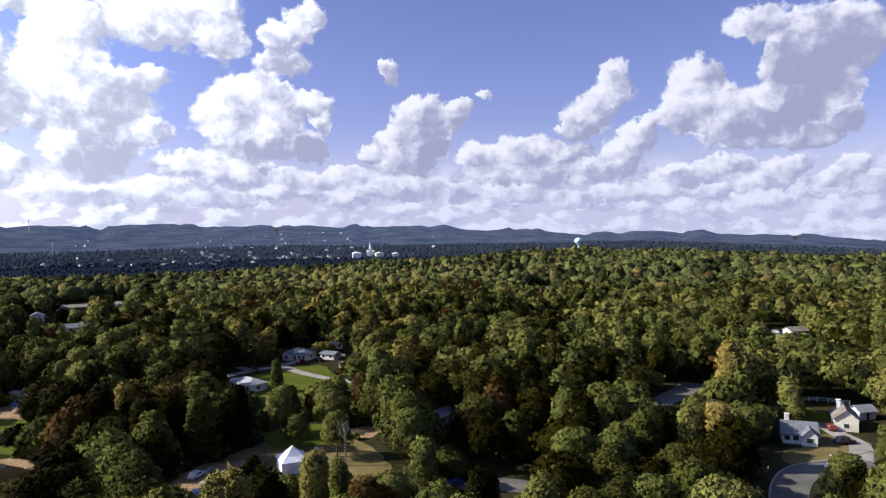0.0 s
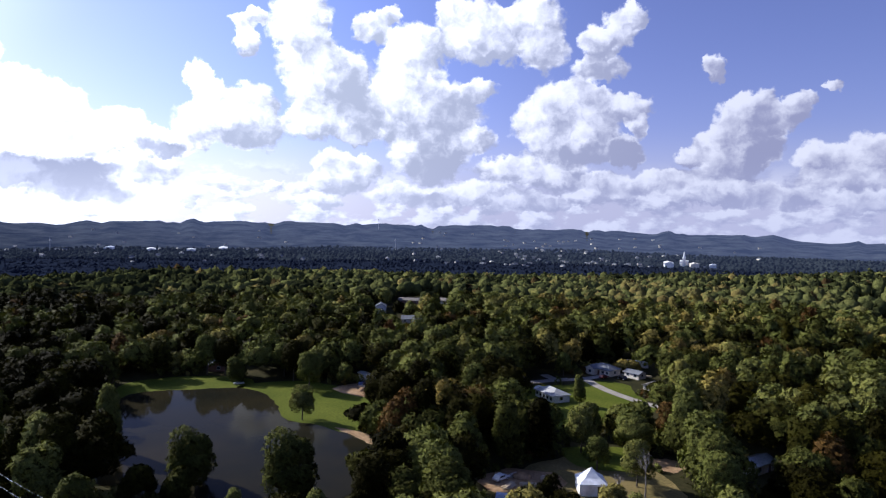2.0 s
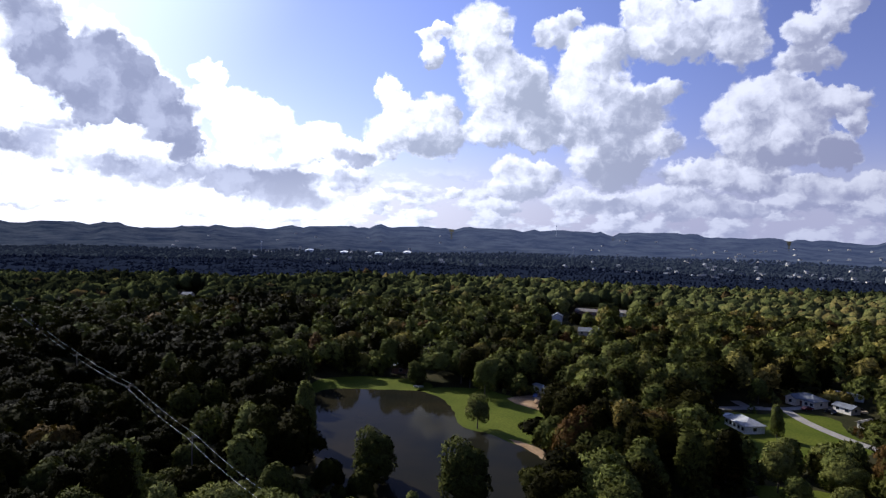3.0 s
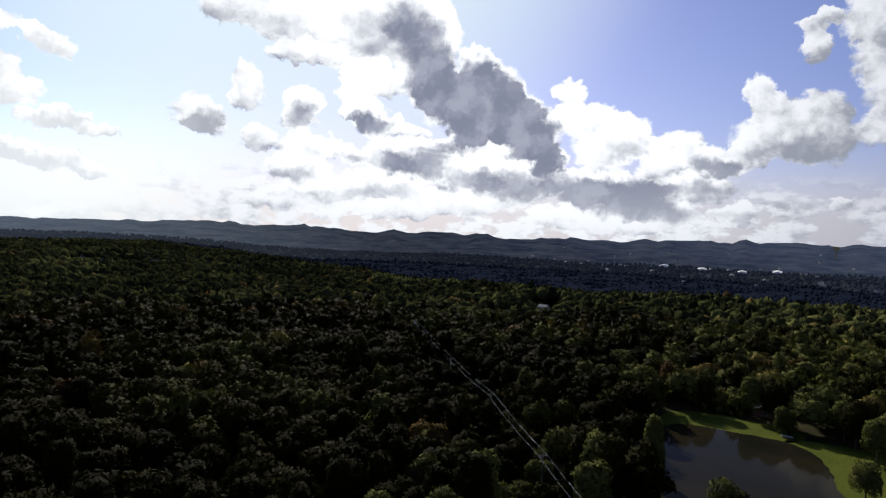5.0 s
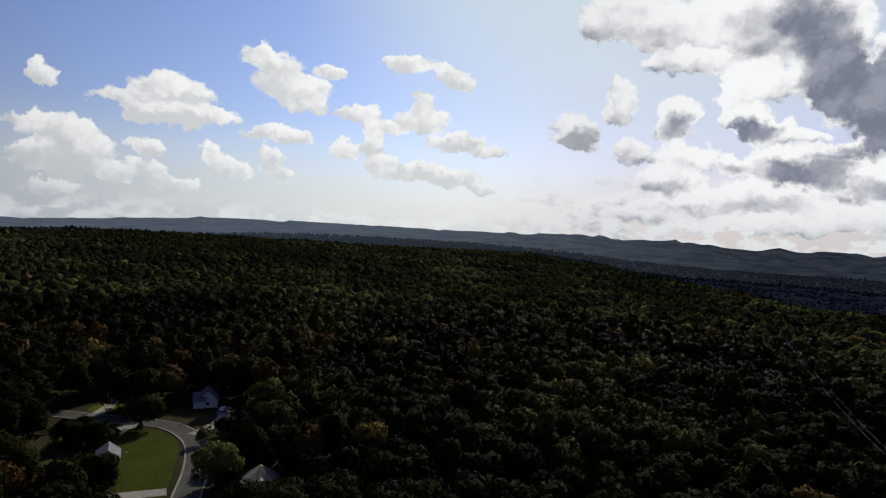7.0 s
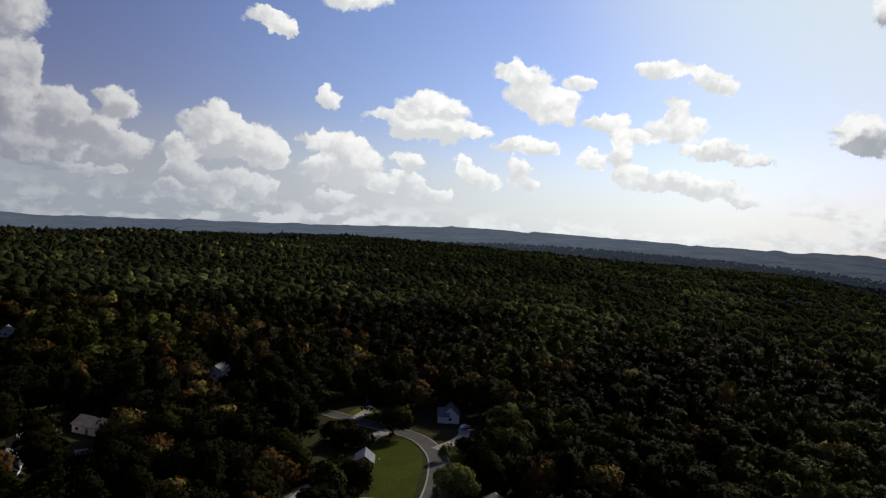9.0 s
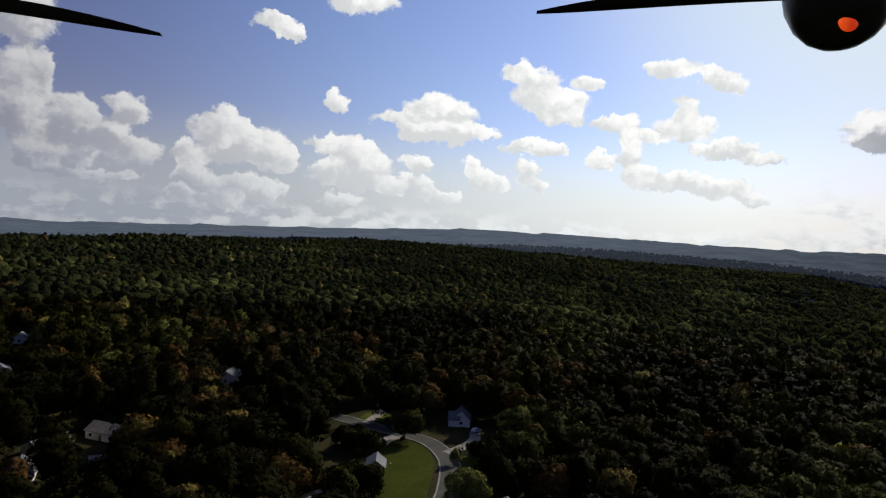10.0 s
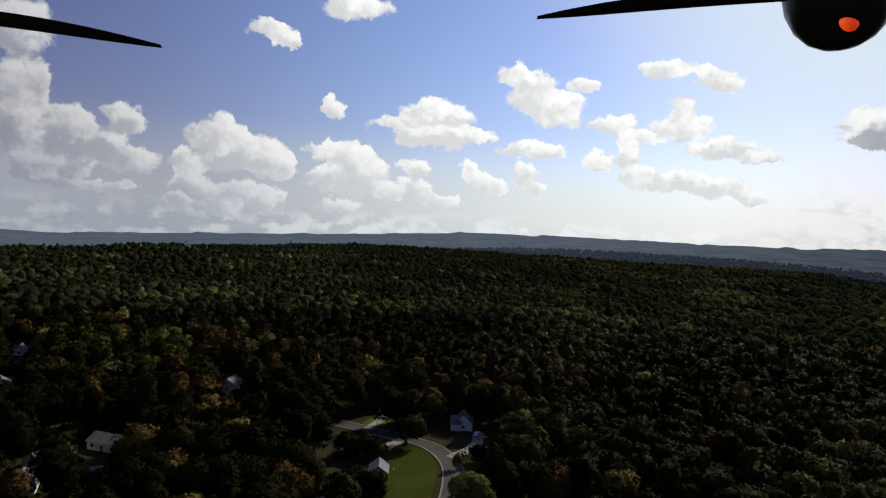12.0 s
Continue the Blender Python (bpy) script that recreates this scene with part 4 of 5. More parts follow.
house("house", -245, 389, 120, (8, 7, 5.2), SHINGLE, WHITE, "tall white house among far trees", 2.0, windows=2, clear=8)
house("house", -205, 362, 30, (12, 8, 2.7), SHINGLE, CREAM, "grey-roofed house half hidden by trees", 1.7, windows=3, clear=4)
house("house", -258, 452, 20, (16, 9, 2.7), TAN_SHINGLE, BRICK, "brown-roofed brick house on the wooded rise", 1.6, windows=4, clear=6)
house("house", -236, 470, 10, (14, 9, 2.7), TAN_SHINGLE, CREAM, "tan-roofed house on the wooded rise", 1.6, windows=4, clear=6)
house("house", -208, 203, 130, (14, 8, 2.8), SHINGLE, BRICK, "shaded brown house on the far shore of the pond", 1.8, windows=4)
house("house", -168, 216, 110, (11, 7, 2.8), TAN_SHINGLE, BRICK, "brown house behind the trees by the pond", 1.6, windows=3, clear=1)
house("trailer", -142, 216, 160, (8, 2.6, 2.6), TIN, WHITE, "white camper trailer beside the dirt yard", 0.3, windows=2, category="trailer", clear=2)
house("house", 90, 164, -20, (7.8, 6, 2.6), SHINGLE, WHITE, "white house with a blue-grey roof and white gables", 2.4, windows=4, chimney=(-2.4, 2.0), wing=(2.0, 1.7, 1.2))
house("house", 108, 174, 65, (8, 5.6, 3.4), TAN_SHINGLE, CREAM, "two-storey cream house with a grey-brown roof", 2.2, windows=3, chimney=(2.4, 1.2))
house("house", 170, 312, 10, (10, 6, 2.8), TAN_SHINGLE, WHITE, "white building in a far clearing", 1.5, windows=3)
house("house", -213, -143, 34, (8, 7, 3.0), SHINGLE, WHITE, "shaded white house with steep gables across the street", 3.2, windows=3, wing=(2.6, 2.2, 1.4))
house("house", -210, -176, 120, (13, 8, 2.8), SHINGLE, CREAM, "shaded grey-roofed house under trees", 2.0, windows=4, clear=1)
house("house", -152, -133, 40, (7, 5.5, 2.8), SHINGLE, BRICK, "grey-roofed brick house beside the looped lawn", 2.0, windows=3, clear=0.5)
house("house", -150, -84, 30, (12, 9, 2.9), TAN_SHINGLE, CREAM, "tan-roofed house below the trees", 2.4, windows=3, clear=1)
house("house", -116, -124, 20, (11, 9, 2.9), TAN_SHINGLE, BRICK, "brown-roofed house below the trees", 2.4, windows=3, clear=0.5)
house("house", -248, -136, 30, (10, 7, 2.9), TAN_SHINGLE, CREAM, "pale house glimpsed between trees", 1.8, windows=3, clear=0)
house("house", -180, -249, 30, (9, 7, 4.0), SHINGLE, WHITE, "small white house deep in the woods", 2.0, windows=2, clear=4)
house("house", -142, -378, 60, (6.5, 5.5, 3.4), SHINGLE, WHITE, "tall white house at a woodland clearing", 2.0, windows=2, clear=7)
house("house", -108, -213, 110, (12, 8, 2.8), TAN_SHINGLE, CREAM, "tan-roofed house beside a sunny lawn", 2.0, windows=3, clear=2)
house("house", -89, -213, 20, (12, 8, 2.8), SHINGLE, CREAM, "dark-roofed house under trees", 2.0, windows=3, clear=1)
house("house", -74, -195, 60, (12, 8, 2.8), SHINGLE, WHITE, "grey-roofed house with a steep gable", 2.4, windows=3, clear=1)
house("house", -110, -312, 80, (9, 7, 3.5), SHINGLE, WHITE, "white house half hidden in the woods", 1.8, windows=2, clear=4)
house("house", -387, 47, 60, (11, 8, 3), TAN_SHINGLE, CREAM, "pale-roofed house in the woods", 1.8, windows=3, clear=5)
house("house", -304, 66, 60, (6, 5, 3), TIN, WHITE, "small tin-roofed cabin in the woods", 1.5, windows=1, clear=3)
house("house", -536, 264, 30, (9, 6, 3), SHINGLE, WHITE, "white house in a sunny far clearing", 1.8, windows=4, clear=16)
house("house", 258, 620, 20, (14, 9, 3), TAN_SHINGLE, WHITE, "white house on the far wooded slope", 1.8, windows=3, clear=12)
house("house", 232, 640, 50, (14, 9, 3), SHINGLE, WHITE, "grey-roofed white house on the far slope", 1.8, windows=3, clear=10)
house("house", 75, 655, 20, (14, 9, 3), TAN_SHINGLE, WHITE, "white house among far trees", 1.8, windows=3, clear=10)
house("house", 80, 514, 20, (10, 8, 3), SHINGLE, WHITE, "pale house among far trees", 1.8, windows=3, clear=8)
house("house", 118, 182, 10, (5, 4, 2.4), TIN, WHITE, "small white pavilion behind a cream house", 1.2, windows=1, category="shed")


def pavilion(x, y, yaw):
    """A white event tent: legs, pitched cloth roof with a peak, two cloth walls."""
    root = new("pavilion")
    root.matrix_world = pose(x, y, 0, 0, 0, yaw)
    tagged(root, "white peaked tent pavilion with a cloth roof", "tent")
    h, w = 2.8, 3.1
    for sx in (-1, 1):
        for sy in (-1, 1):
            part("leg", tube(bmesh.new(), (sx * w, sy * w, -0.1), (sx * w, sy * w, h), 0.09, 0.09, 8), WHITE, root)
    bm = bmesh.new()
    rings = []
    for s, z in ((1.06, h - 0.35), (1.06, h + 0.05), (0.62, h + 1.0), (0.3, h + 1.95), (0.03, h + 2.9)):
        rings.append([bm.verts.new((a * w * s, b * w * s, z)) for a, b in ((-1, -1), (0, -1), (1, -1), (1, 0), (1, 1), (0, 1), (-1, 1), (-1, 0))])
    for lo, hi in zip(rings, rings[1:]):
        for i in range(8):
            bm.faces.new((lo[i], lo[(i + 1) % 8], hi[(i + 1) % 8], hi[i]))
    bm.faces.new(rings[-1])
    part("roof", bm, CLOTH, root)
    part("side_cloth", block(bmesh.new(), (-w, w - 0.03, 0.1), (w, w + 0.03, h)), CLOTH, root)
    part("side_cloth", block(bmesh.new(), (-w - 0.03, -w, 0.1), (-w + 0.03, w, h)), CLOTH, root)
    part("side_cloth", block(bmesh.new(), (-w, -w - 0.03, 0.1), (w * 0.3, -w + 0.03, h)), CLOTH, root)


CLOTH = material("tent_cloth", mottled((0.78, 0.79, 0.80), (0.84, 0.84, 0.85), 0.4, 0.5, 0.0), 0.7)
pavilion(-36, 150, 25)

# ---------------------------------------------------------------- woods
rs = np.random.RandomState(11)
CROWNS = ("round", "tall", "broad")


def crown_shape(kind, count, rnd):
    """Points and outward normals of leaf clumps over a lobed crown about one unit in radius and two high."""
    lobes = []
    n = {"round": 13, "tall": 10, "broad": 16}[kind]
    for i in range(n):
        a = i * 2.4 + rnd.uniform(-0.5, 0.5)
        u = (i + 0.5) / n
        if kind == "tall":
            z, rad, spread = -0.7 + 1.5 * u, 0.54 - 0.1 * u, 0.42 * (1 - 0.5 * u)
        elif kind == "broad":
            z, rad, spread = -0.3 + 0.75 * u + rnd.uniform(-0.15, 0.15), 0.38, 0.78 * (1 - 0.7 * u)
        else:
            z, rad, spread = -0.55 + 1.15 * u + rnd.uniform(-0.15, 0.15), 0.42, 0.62 * (1 - 0.6 * u)
        rad *= rnd.uniform(0.7, 1.25)
        lobes.append((spread * np.cos(a), spread * np.sin(a), z, rad))
    lobes = np.array(lobes)
    pts, nrm, have = [], [], 0
    while have < count:
        m = count * 2 + 20
        k = rnd.randint(len(lobes), size=m)
        d = rnd.normal(size=(m, 3))
        d[:, 2] += 0.35
        d /= np.linalg.norm(d, axis=1, keepdims=True)
        p = lobes[k, :3] + d * (lobes[k, 3] * rnd.uniform(0.74, 1.16, m))[:, None]
        depth = (lobes[None, :, 3] - np.linalg.norm(lobes[None, :, :3] - p[:, None], axis=2)).max(axis=1)
        good = depth <= 0.18 * lobes[k, 3] + 0.02
        pts.append(p[good])
        nrm.append(d[good])
        have += int(good.sum())
    pts, nrm = np.concatenate(pts)[:count], np.concatenate(nrm)[:count]
    out = pts / (np.linalg.norm(pts, axis=1, keepdims=True) + 1e-6)
    nrm = nrm * 0.5 + out * 0.5
    return pts, nrm / np.linalg.norm(nrm, axis=1, keepdims=True)


def clumps(pts, nrm, size, rnd):
    """A leafy three-cornered clump at each point, facing roughly outwards."""
    n = len(pts)
    nn = nrm + rnd.normal(size=(n, 3)) * 0.55
    nn /= np.linalg.norm(nn, axis=1, keepdims=True)
    u = np.cross(nn, rnd.normal(size=(n, 3)))
    u /= np.linalg.norm(u, axis=1, keepdims=True)
    w = np.cross(nn, u)
    s = size * rnd.uniform(0.6, 1.4, (n, 1))
    k = rnd.uniform(-0.35, 0.35, (n, 1))
    v = np.stack([pts + u * s * 0.62, pts + w * s * 0.6 - u * s * (0.3 + k), pts - w * s * 0.6 - u * s * (0.3 - k)], 1).reshape(-1, 3)
    return v, np.arange(3 * n).reshape(n, 3), np.repeat(nrm * 0.62 + nn * 0.38, 3, axis=0)


def core(n_side, n_ring):
    """A closed low ball of quads for the dense inside of a crown, added to block light from behind."""
    th = np.linspace(0.12, math.pi - 0.12, n_ring)
    v = np.array([(math.sin(t) * math.cos(6.2832 * k / n_side), math.sin(t) * math.sin(6.2832 * k / n_side), math.cos(t)) for t in th for k in range(n_side)])
    f = np.array([(r * n_side + k, (r + 1) * n_side + k, (r + 1) * n_side + (k + 1) % n_side, r * n_side + (k + 1) % n_side) for r in range(n_ring - 1) for k in range(n_side)])
    return v, np.concatenate([f[:, (0, 1, 2)], f[:, (0, 2, 3)]])


def wild(x, y, margin=0.0):
    """True where woods may stand."""
    ok = np.ones(np.shape(x), bool)
    for ring in CLEAR:
        xs, ys = [p[0] for p in ring], [p[1] for p in ring]
        box = (x > min(xs) - 1) & (x < max(xs) + 1) & (y > min(ys) - 1) & (y < max(ys) + 1)
        if box.any():
            ok[box] &= ~inside(x[box], y[box], ring)
    return ok


def scatter(r0, r1, gap, a0, a1):
    """A jittered grid of places between two distances and two headings."""
    g = np.arange(-r1, r1, gap)
    x, y = np.meshgrid(g, g)
    x = x + (np.arange(len(g)) % 2)[:, None] * gap * 0.5
    x, y = (x + rs.uniform(-0.38, 0.38, x.shape) * gap).ravel(), (y + rs.uniform(-0.38, 0.38, y.shape) * gap).ravel()
    r, az = np.hypot(x, y), np.degrees(np.arctan2(-x, y))
    keep = (r >= r0) & (r < r1) & (az > a0) & (az < a1)
    x, y = x[keep], y[keep]
    keep = wild(x, y)
    x, y = x[keep], y[keep]
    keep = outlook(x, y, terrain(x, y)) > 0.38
    return x[keep], y[keep]


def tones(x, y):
    """Each tree's hue: greens darkened by heading on the backlit side, with patches turning yellow and a few rust."""
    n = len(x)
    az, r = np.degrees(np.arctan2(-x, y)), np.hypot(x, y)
    # backlit shade and distance haze are put into the tone by heading and range
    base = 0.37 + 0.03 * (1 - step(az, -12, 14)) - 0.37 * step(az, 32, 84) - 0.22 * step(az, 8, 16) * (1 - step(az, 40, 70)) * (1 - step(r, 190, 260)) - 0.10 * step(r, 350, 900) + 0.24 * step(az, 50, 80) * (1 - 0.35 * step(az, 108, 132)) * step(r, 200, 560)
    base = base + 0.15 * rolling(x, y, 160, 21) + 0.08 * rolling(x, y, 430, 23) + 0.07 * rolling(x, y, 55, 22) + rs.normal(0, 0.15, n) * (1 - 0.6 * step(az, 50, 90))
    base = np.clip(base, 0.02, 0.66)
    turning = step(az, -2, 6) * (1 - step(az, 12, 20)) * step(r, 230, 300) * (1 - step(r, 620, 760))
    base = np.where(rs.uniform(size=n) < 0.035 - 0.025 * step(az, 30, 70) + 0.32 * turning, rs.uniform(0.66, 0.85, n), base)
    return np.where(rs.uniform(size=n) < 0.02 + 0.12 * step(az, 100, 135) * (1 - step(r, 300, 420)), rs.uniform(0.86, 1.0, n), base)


def sizes(n):
    kind = rs.choice(3, n, p=(0.50, 0.14, 0.36))
    wide = np.choose(kind, (rs.uniform(4.8, 7.8, n), rs.uniform(4.0, 5.4, n), rs.uniform(6.2, 9.2, n)))
    half = np.choose(kind, (rs.uniform(5.2, 7.2, n), rs.uniform(6.2, 8.4, n), rs.uniform(4.8, 6.4, n)))
    lift = np.choose(kind, (rs.uniform(8.0, 11.0, n), rs.uniform(8.5, 11.5, n), rs.uniform(7.5, 10.0, n)))
    return kind, wide, half, lift


# yards kept in the camera's view by lowering trees before them: place, reach to each side, depth
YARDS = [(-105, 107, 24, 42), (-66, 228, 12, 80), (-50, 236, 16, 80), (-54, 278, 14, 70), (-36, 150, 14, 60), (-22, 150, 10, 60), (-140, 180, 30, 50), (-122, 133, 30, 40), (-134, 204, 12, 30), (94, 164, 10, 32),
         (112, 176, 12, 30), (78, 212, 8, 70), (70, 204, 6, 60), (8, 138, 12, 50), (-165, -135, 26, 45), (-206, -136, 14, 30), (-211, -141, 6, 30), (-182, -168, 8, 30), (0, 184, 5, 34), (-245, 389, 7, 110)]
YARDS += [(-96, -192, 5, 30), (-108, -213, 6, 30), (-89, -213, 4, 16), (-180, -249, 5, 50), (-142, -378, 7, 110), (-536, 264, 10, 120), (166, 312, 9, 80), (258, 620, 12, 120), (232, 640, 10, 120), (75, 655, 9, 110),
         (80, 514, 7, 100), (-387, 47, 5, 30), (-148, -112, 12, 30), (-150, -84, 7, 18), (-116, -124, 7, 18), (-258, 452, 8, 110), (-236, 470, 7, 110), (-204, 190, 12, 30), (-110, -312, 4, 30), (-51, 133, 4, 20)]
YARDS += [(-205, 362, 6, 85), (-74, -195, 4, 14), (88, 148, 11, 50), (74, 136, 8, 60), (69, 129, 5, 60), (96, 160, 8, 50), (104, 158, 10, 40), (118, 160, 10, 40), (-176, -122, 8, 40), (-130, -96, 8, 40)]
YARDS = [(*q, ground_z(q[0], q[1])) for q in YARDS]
# trees before the power line are lowered to the camera's view too
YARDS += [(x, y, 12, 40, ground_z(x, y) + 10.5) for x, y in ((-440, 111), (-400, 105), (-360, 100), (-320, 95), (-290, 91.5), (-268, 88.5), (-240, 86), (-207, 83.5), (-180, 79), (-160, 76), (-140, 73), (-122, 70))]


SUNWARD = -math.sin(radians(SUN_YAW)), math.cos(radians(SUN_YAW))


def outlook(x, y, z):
    """By how much a tree is lowered so that the yard behind it shows in the camera's view."""
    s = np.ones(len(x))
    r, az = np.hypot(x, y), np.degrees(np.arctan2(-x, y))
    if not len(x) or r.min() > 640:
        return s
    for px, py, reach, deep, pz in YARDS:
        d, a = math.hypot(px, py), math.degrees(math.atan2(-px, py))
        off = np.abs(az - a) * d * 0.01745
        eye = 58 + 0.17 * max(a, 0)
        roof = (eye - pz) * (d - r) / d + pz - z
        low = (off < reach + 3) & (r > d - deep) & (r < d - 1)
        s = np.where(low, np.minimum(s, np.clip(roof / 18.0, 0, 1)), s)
        # trees on the sun's side are lowered as well, to let sun onto the yard
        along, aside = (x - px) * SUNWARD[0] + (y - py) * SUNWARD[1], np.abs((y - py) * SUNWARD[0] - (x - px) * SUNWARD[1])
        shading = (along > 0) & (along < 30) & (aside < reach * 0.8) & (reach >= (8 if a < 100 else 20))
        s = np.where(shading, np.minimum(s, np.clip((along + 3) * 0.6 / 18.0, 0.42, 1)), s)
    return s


def wood(name, x, y, count, leaf, label, mat=LEAF, ball=None):
    """Many trees as one mesh, of clumps of leaves; fewer and larger clumps farther off."""
    n = len(x)
    kind, wide, half, lift = sizes(n)
    grove = 1 + 0.16 * rolling(x, y, 130, 24) + 0.08 * rolling(x, y, 45, 25)
    wide, half, lift = wide * (0.5 + 0.5 * grove), half * grove, lift * grove
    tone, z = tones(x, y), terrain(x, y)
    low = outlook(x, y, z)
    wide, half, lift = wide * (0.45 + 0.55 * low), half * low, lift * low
    spin = rs.uniform(0, 6.283, n)
    bank = [[crown_shape(k, count, rs) for _ in range(4)] for k in CROWNS]
    vs, fs, ts, ns, base = [], [], [], [], 0
    pick = rs.randint(4, size=n)
    for k in range(3):
        for j in range(4):
            sel = np.nonzero((kind == k) & (pick == j))[0]
            if not len(sel):
                continue
            p, nr = bank[k][j]
            c, s = np.cos(spin[sel])[:, None], np.sin(spin[sel])[:, None]
            P = np.stack([(p[:, 0] * c - p[:, 1] * s) * wide[sel, None], (p[:, 0] * s + p[:, 1] * c) * wide[sel, None],
                          p[:, 2] * half[sel, None] + lift[sel, None]], -1)
            N = np.stack([nr[:, 0] * c - nr[:, 1] * s, nr[:, 0] * s + nr[:, 1] * c, np.broadcast_to(nr[:, 2], c.shape[:1] + nr[:, 2].shape)], -1)
            P = P + np.stack([x[sel], y[sel], z[sel]], -1)[:, None, :]
            v, f, q = clumps(P.reshape(-1, 3), N.reshape(-1, 3), leaf, rs)
            ns.append(q)
            vs.append(v)
            fs.append(f + base)
            ts.append(np.repeat(tone[sel], 3 * len(p)))
            base += len(v)
    inner = sum(len(q) for q in fs)
    # dark inner balls, added to keep light from passing through the crowns
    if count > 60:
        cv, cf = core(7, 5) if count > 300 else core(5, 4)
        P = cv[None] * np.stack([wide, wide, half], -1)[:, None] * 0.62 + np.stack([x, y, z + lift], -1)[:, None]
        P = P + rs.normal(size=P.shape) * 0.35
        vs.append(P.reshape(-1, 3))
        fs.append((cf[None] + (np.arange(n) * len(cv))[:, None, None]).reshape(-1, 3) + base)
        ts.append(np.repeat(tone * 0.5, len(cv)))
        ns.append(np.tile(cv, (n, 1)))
    if ball:
        cv, cf = core(*ball)
        lump = 1 + 0.16 * rs.normal(size=(n, len(cv), 1))
        P = cv[None] * lump * np.stack([wide, wide, half], -1)[:, None] * 0.95 + np.stack([x, y, z + lift], -1)[:, None]
        vs.append(P.reshape(-1, 3))
        fs.append((cf[None] + (np.arange(n) * len(cv))[:, None, None]).reshape(-1, 3) + base)
        ts.append(np.repeat(tone, len(cv)))
        ns.append(np.tile(cv, (n, 1)))
        inner += n * len(cf)
    me = from_arrays(name, np.concatenate(vs), np.concatenate(fs), mat, np.concatenate(ts), np.concatenate(ns), inner=inner)
    return tagged(new(name, me), label, "woods", kind="stuff")


A0, A1 = -46.0, 170.0


def tree_mesh(kind, count, leaf, tone, rnd, wide, half, lift):
    p, nr = crown_shape(kind, count, rnd)
    v, f, q = clumps(p * (wide, wide, half) + (0, 0, lift), nr, leaf, rnd)
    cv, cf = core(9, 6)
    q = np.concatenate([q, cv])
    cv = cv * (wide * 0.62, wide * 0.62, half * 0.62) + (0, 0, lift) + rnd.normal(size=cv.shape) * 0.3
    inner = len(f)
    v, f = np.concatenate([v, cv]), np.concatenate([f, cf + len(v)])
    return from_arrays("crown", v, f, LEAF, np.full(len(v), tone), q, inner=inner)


def tree_kind(label, kind, tone, wide, half, lift, count, leaf, seed):
    rnd = np.random.RandomState(seed)
    root = new("tree")
    tagged(root, label, "tree", "trees of the near woods")
    bm = tube(bmesh.new(), (0, 0, -0.3), (0.15, 0.1, lift * 0.55), 0.34, 0.24, 7)
    tube(bm, (0.15, 0.1, lift * 0.55), (0.1, 0.3, lift + half * 0.6), 0.24, 0.06, 6)
    for k in range(6):
        a = k * 2.4 + rnd.uniform(-0.4, 0.4)
        z0 = lift * rnd.uniform(0.5, 0.95)
        tube(bm, (0.12, 0.15, z0), (math.cos(a) * wide * 0.75, math.sin(a) * wide * 0.75, z0 + half * rnd.uniform(0.25, 0.6)), 0.13, 0.03, 5)
    part("trunk", bm, BARK, root)
    crown = new("crown", tree_mesh(kind, count, leaf, tone, rnd, wide, half, lift))
    crown.parent = root
    return root


KINDS = [("broadleaf tree with a full dark green crown", "round", 0.12, 6.2, 6.4, 9.5), ("tall narrow olive green tree", "tall", 0.42, 4.4, 7.8, 10),
         ("wide oak with an olive green crown", "broad", 0.50, 7.4, 5.6, 9), ("broadleaf tree with a mid green crown", "round", 0.38, 5.8, 6.2, 9.5),
         ("tall tree turning yellow in autumn", "tall", 0.72, 4.2, 7.6, 10), ("broadleaf tree with a yellowish green crown", "round", 0.60, 5.8, 6, 9.5),
         ("rust-brown broadleaf autumn tree", "round", 0.93, 5.4, 5.8, 9.0), ("tall dark green woodland tree", "tall", 0.06, 4.6, 8.0, 10.5),
         ("low round green tree with branches to the ground", "round", 0.30, 5.6, 6.0, 6.2),
         ("broadleaf tree with a dark olive crown", "round", 0.28, 6.0, 6.2, 9.5), ("wide oak with a dark green crown", "broad", 0.26, 7.2, 5.6, 9)]
masters = [tree_kind(*k, 3900, 0.72, 40 + i) for i, k in enumerate(KINDS)]
SPECIAL = [(-119.7, 107.9, 8, 1.1), (-93, 111, 8, 1.25), (-130, 161, 5, 0.75), (-155, 112.5, 1, 0.85), (-55, 167, 6, 0.75), (-45, 175, 5, 0.8), (-32, 182, 2, 0.75), (-23, 187, 6, 0.95), (-8, 149, 3, 0.9), (-38, 164, 3, 0.6),
         (-184, 188, 8, 0.8), (-100, 168, 0, 1.1), (-94, 172, 7, 1.0), (-108, 172, 0, 1.0), (-152, 192, 3, 0.9), (-166, 200, 0, 0.9), (-174, 204, 3, 0.9), (-160, 206, 5, 0.8), (-196, 194, 0, 0.9), (-204, 192, 3, 1.0)]
SPECIAL += [(-58, 222, 1, 0.55), (-27, 158, 5, 0.7), (-76, 264, 3, 0.6), (-148, -96, 2, 0.9), (97, 141, 1, 0.55), (78, 125, 3, 0.75), (-175, -119, 5, 0.35), (96, 176, 5, 0.5)]
nx, ny = scatter(84, 190, 9.6, A0, A1)
order = np.argsort(np.hypot(nx, ny))
near_i, rest_i = order[:230], order[230:]
placed = [(x, y, k, s, 0.0) for x, y, k, s in SPECIAL]
# the darkest crowns go where tones() paints backlit shade in
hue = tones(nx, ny)
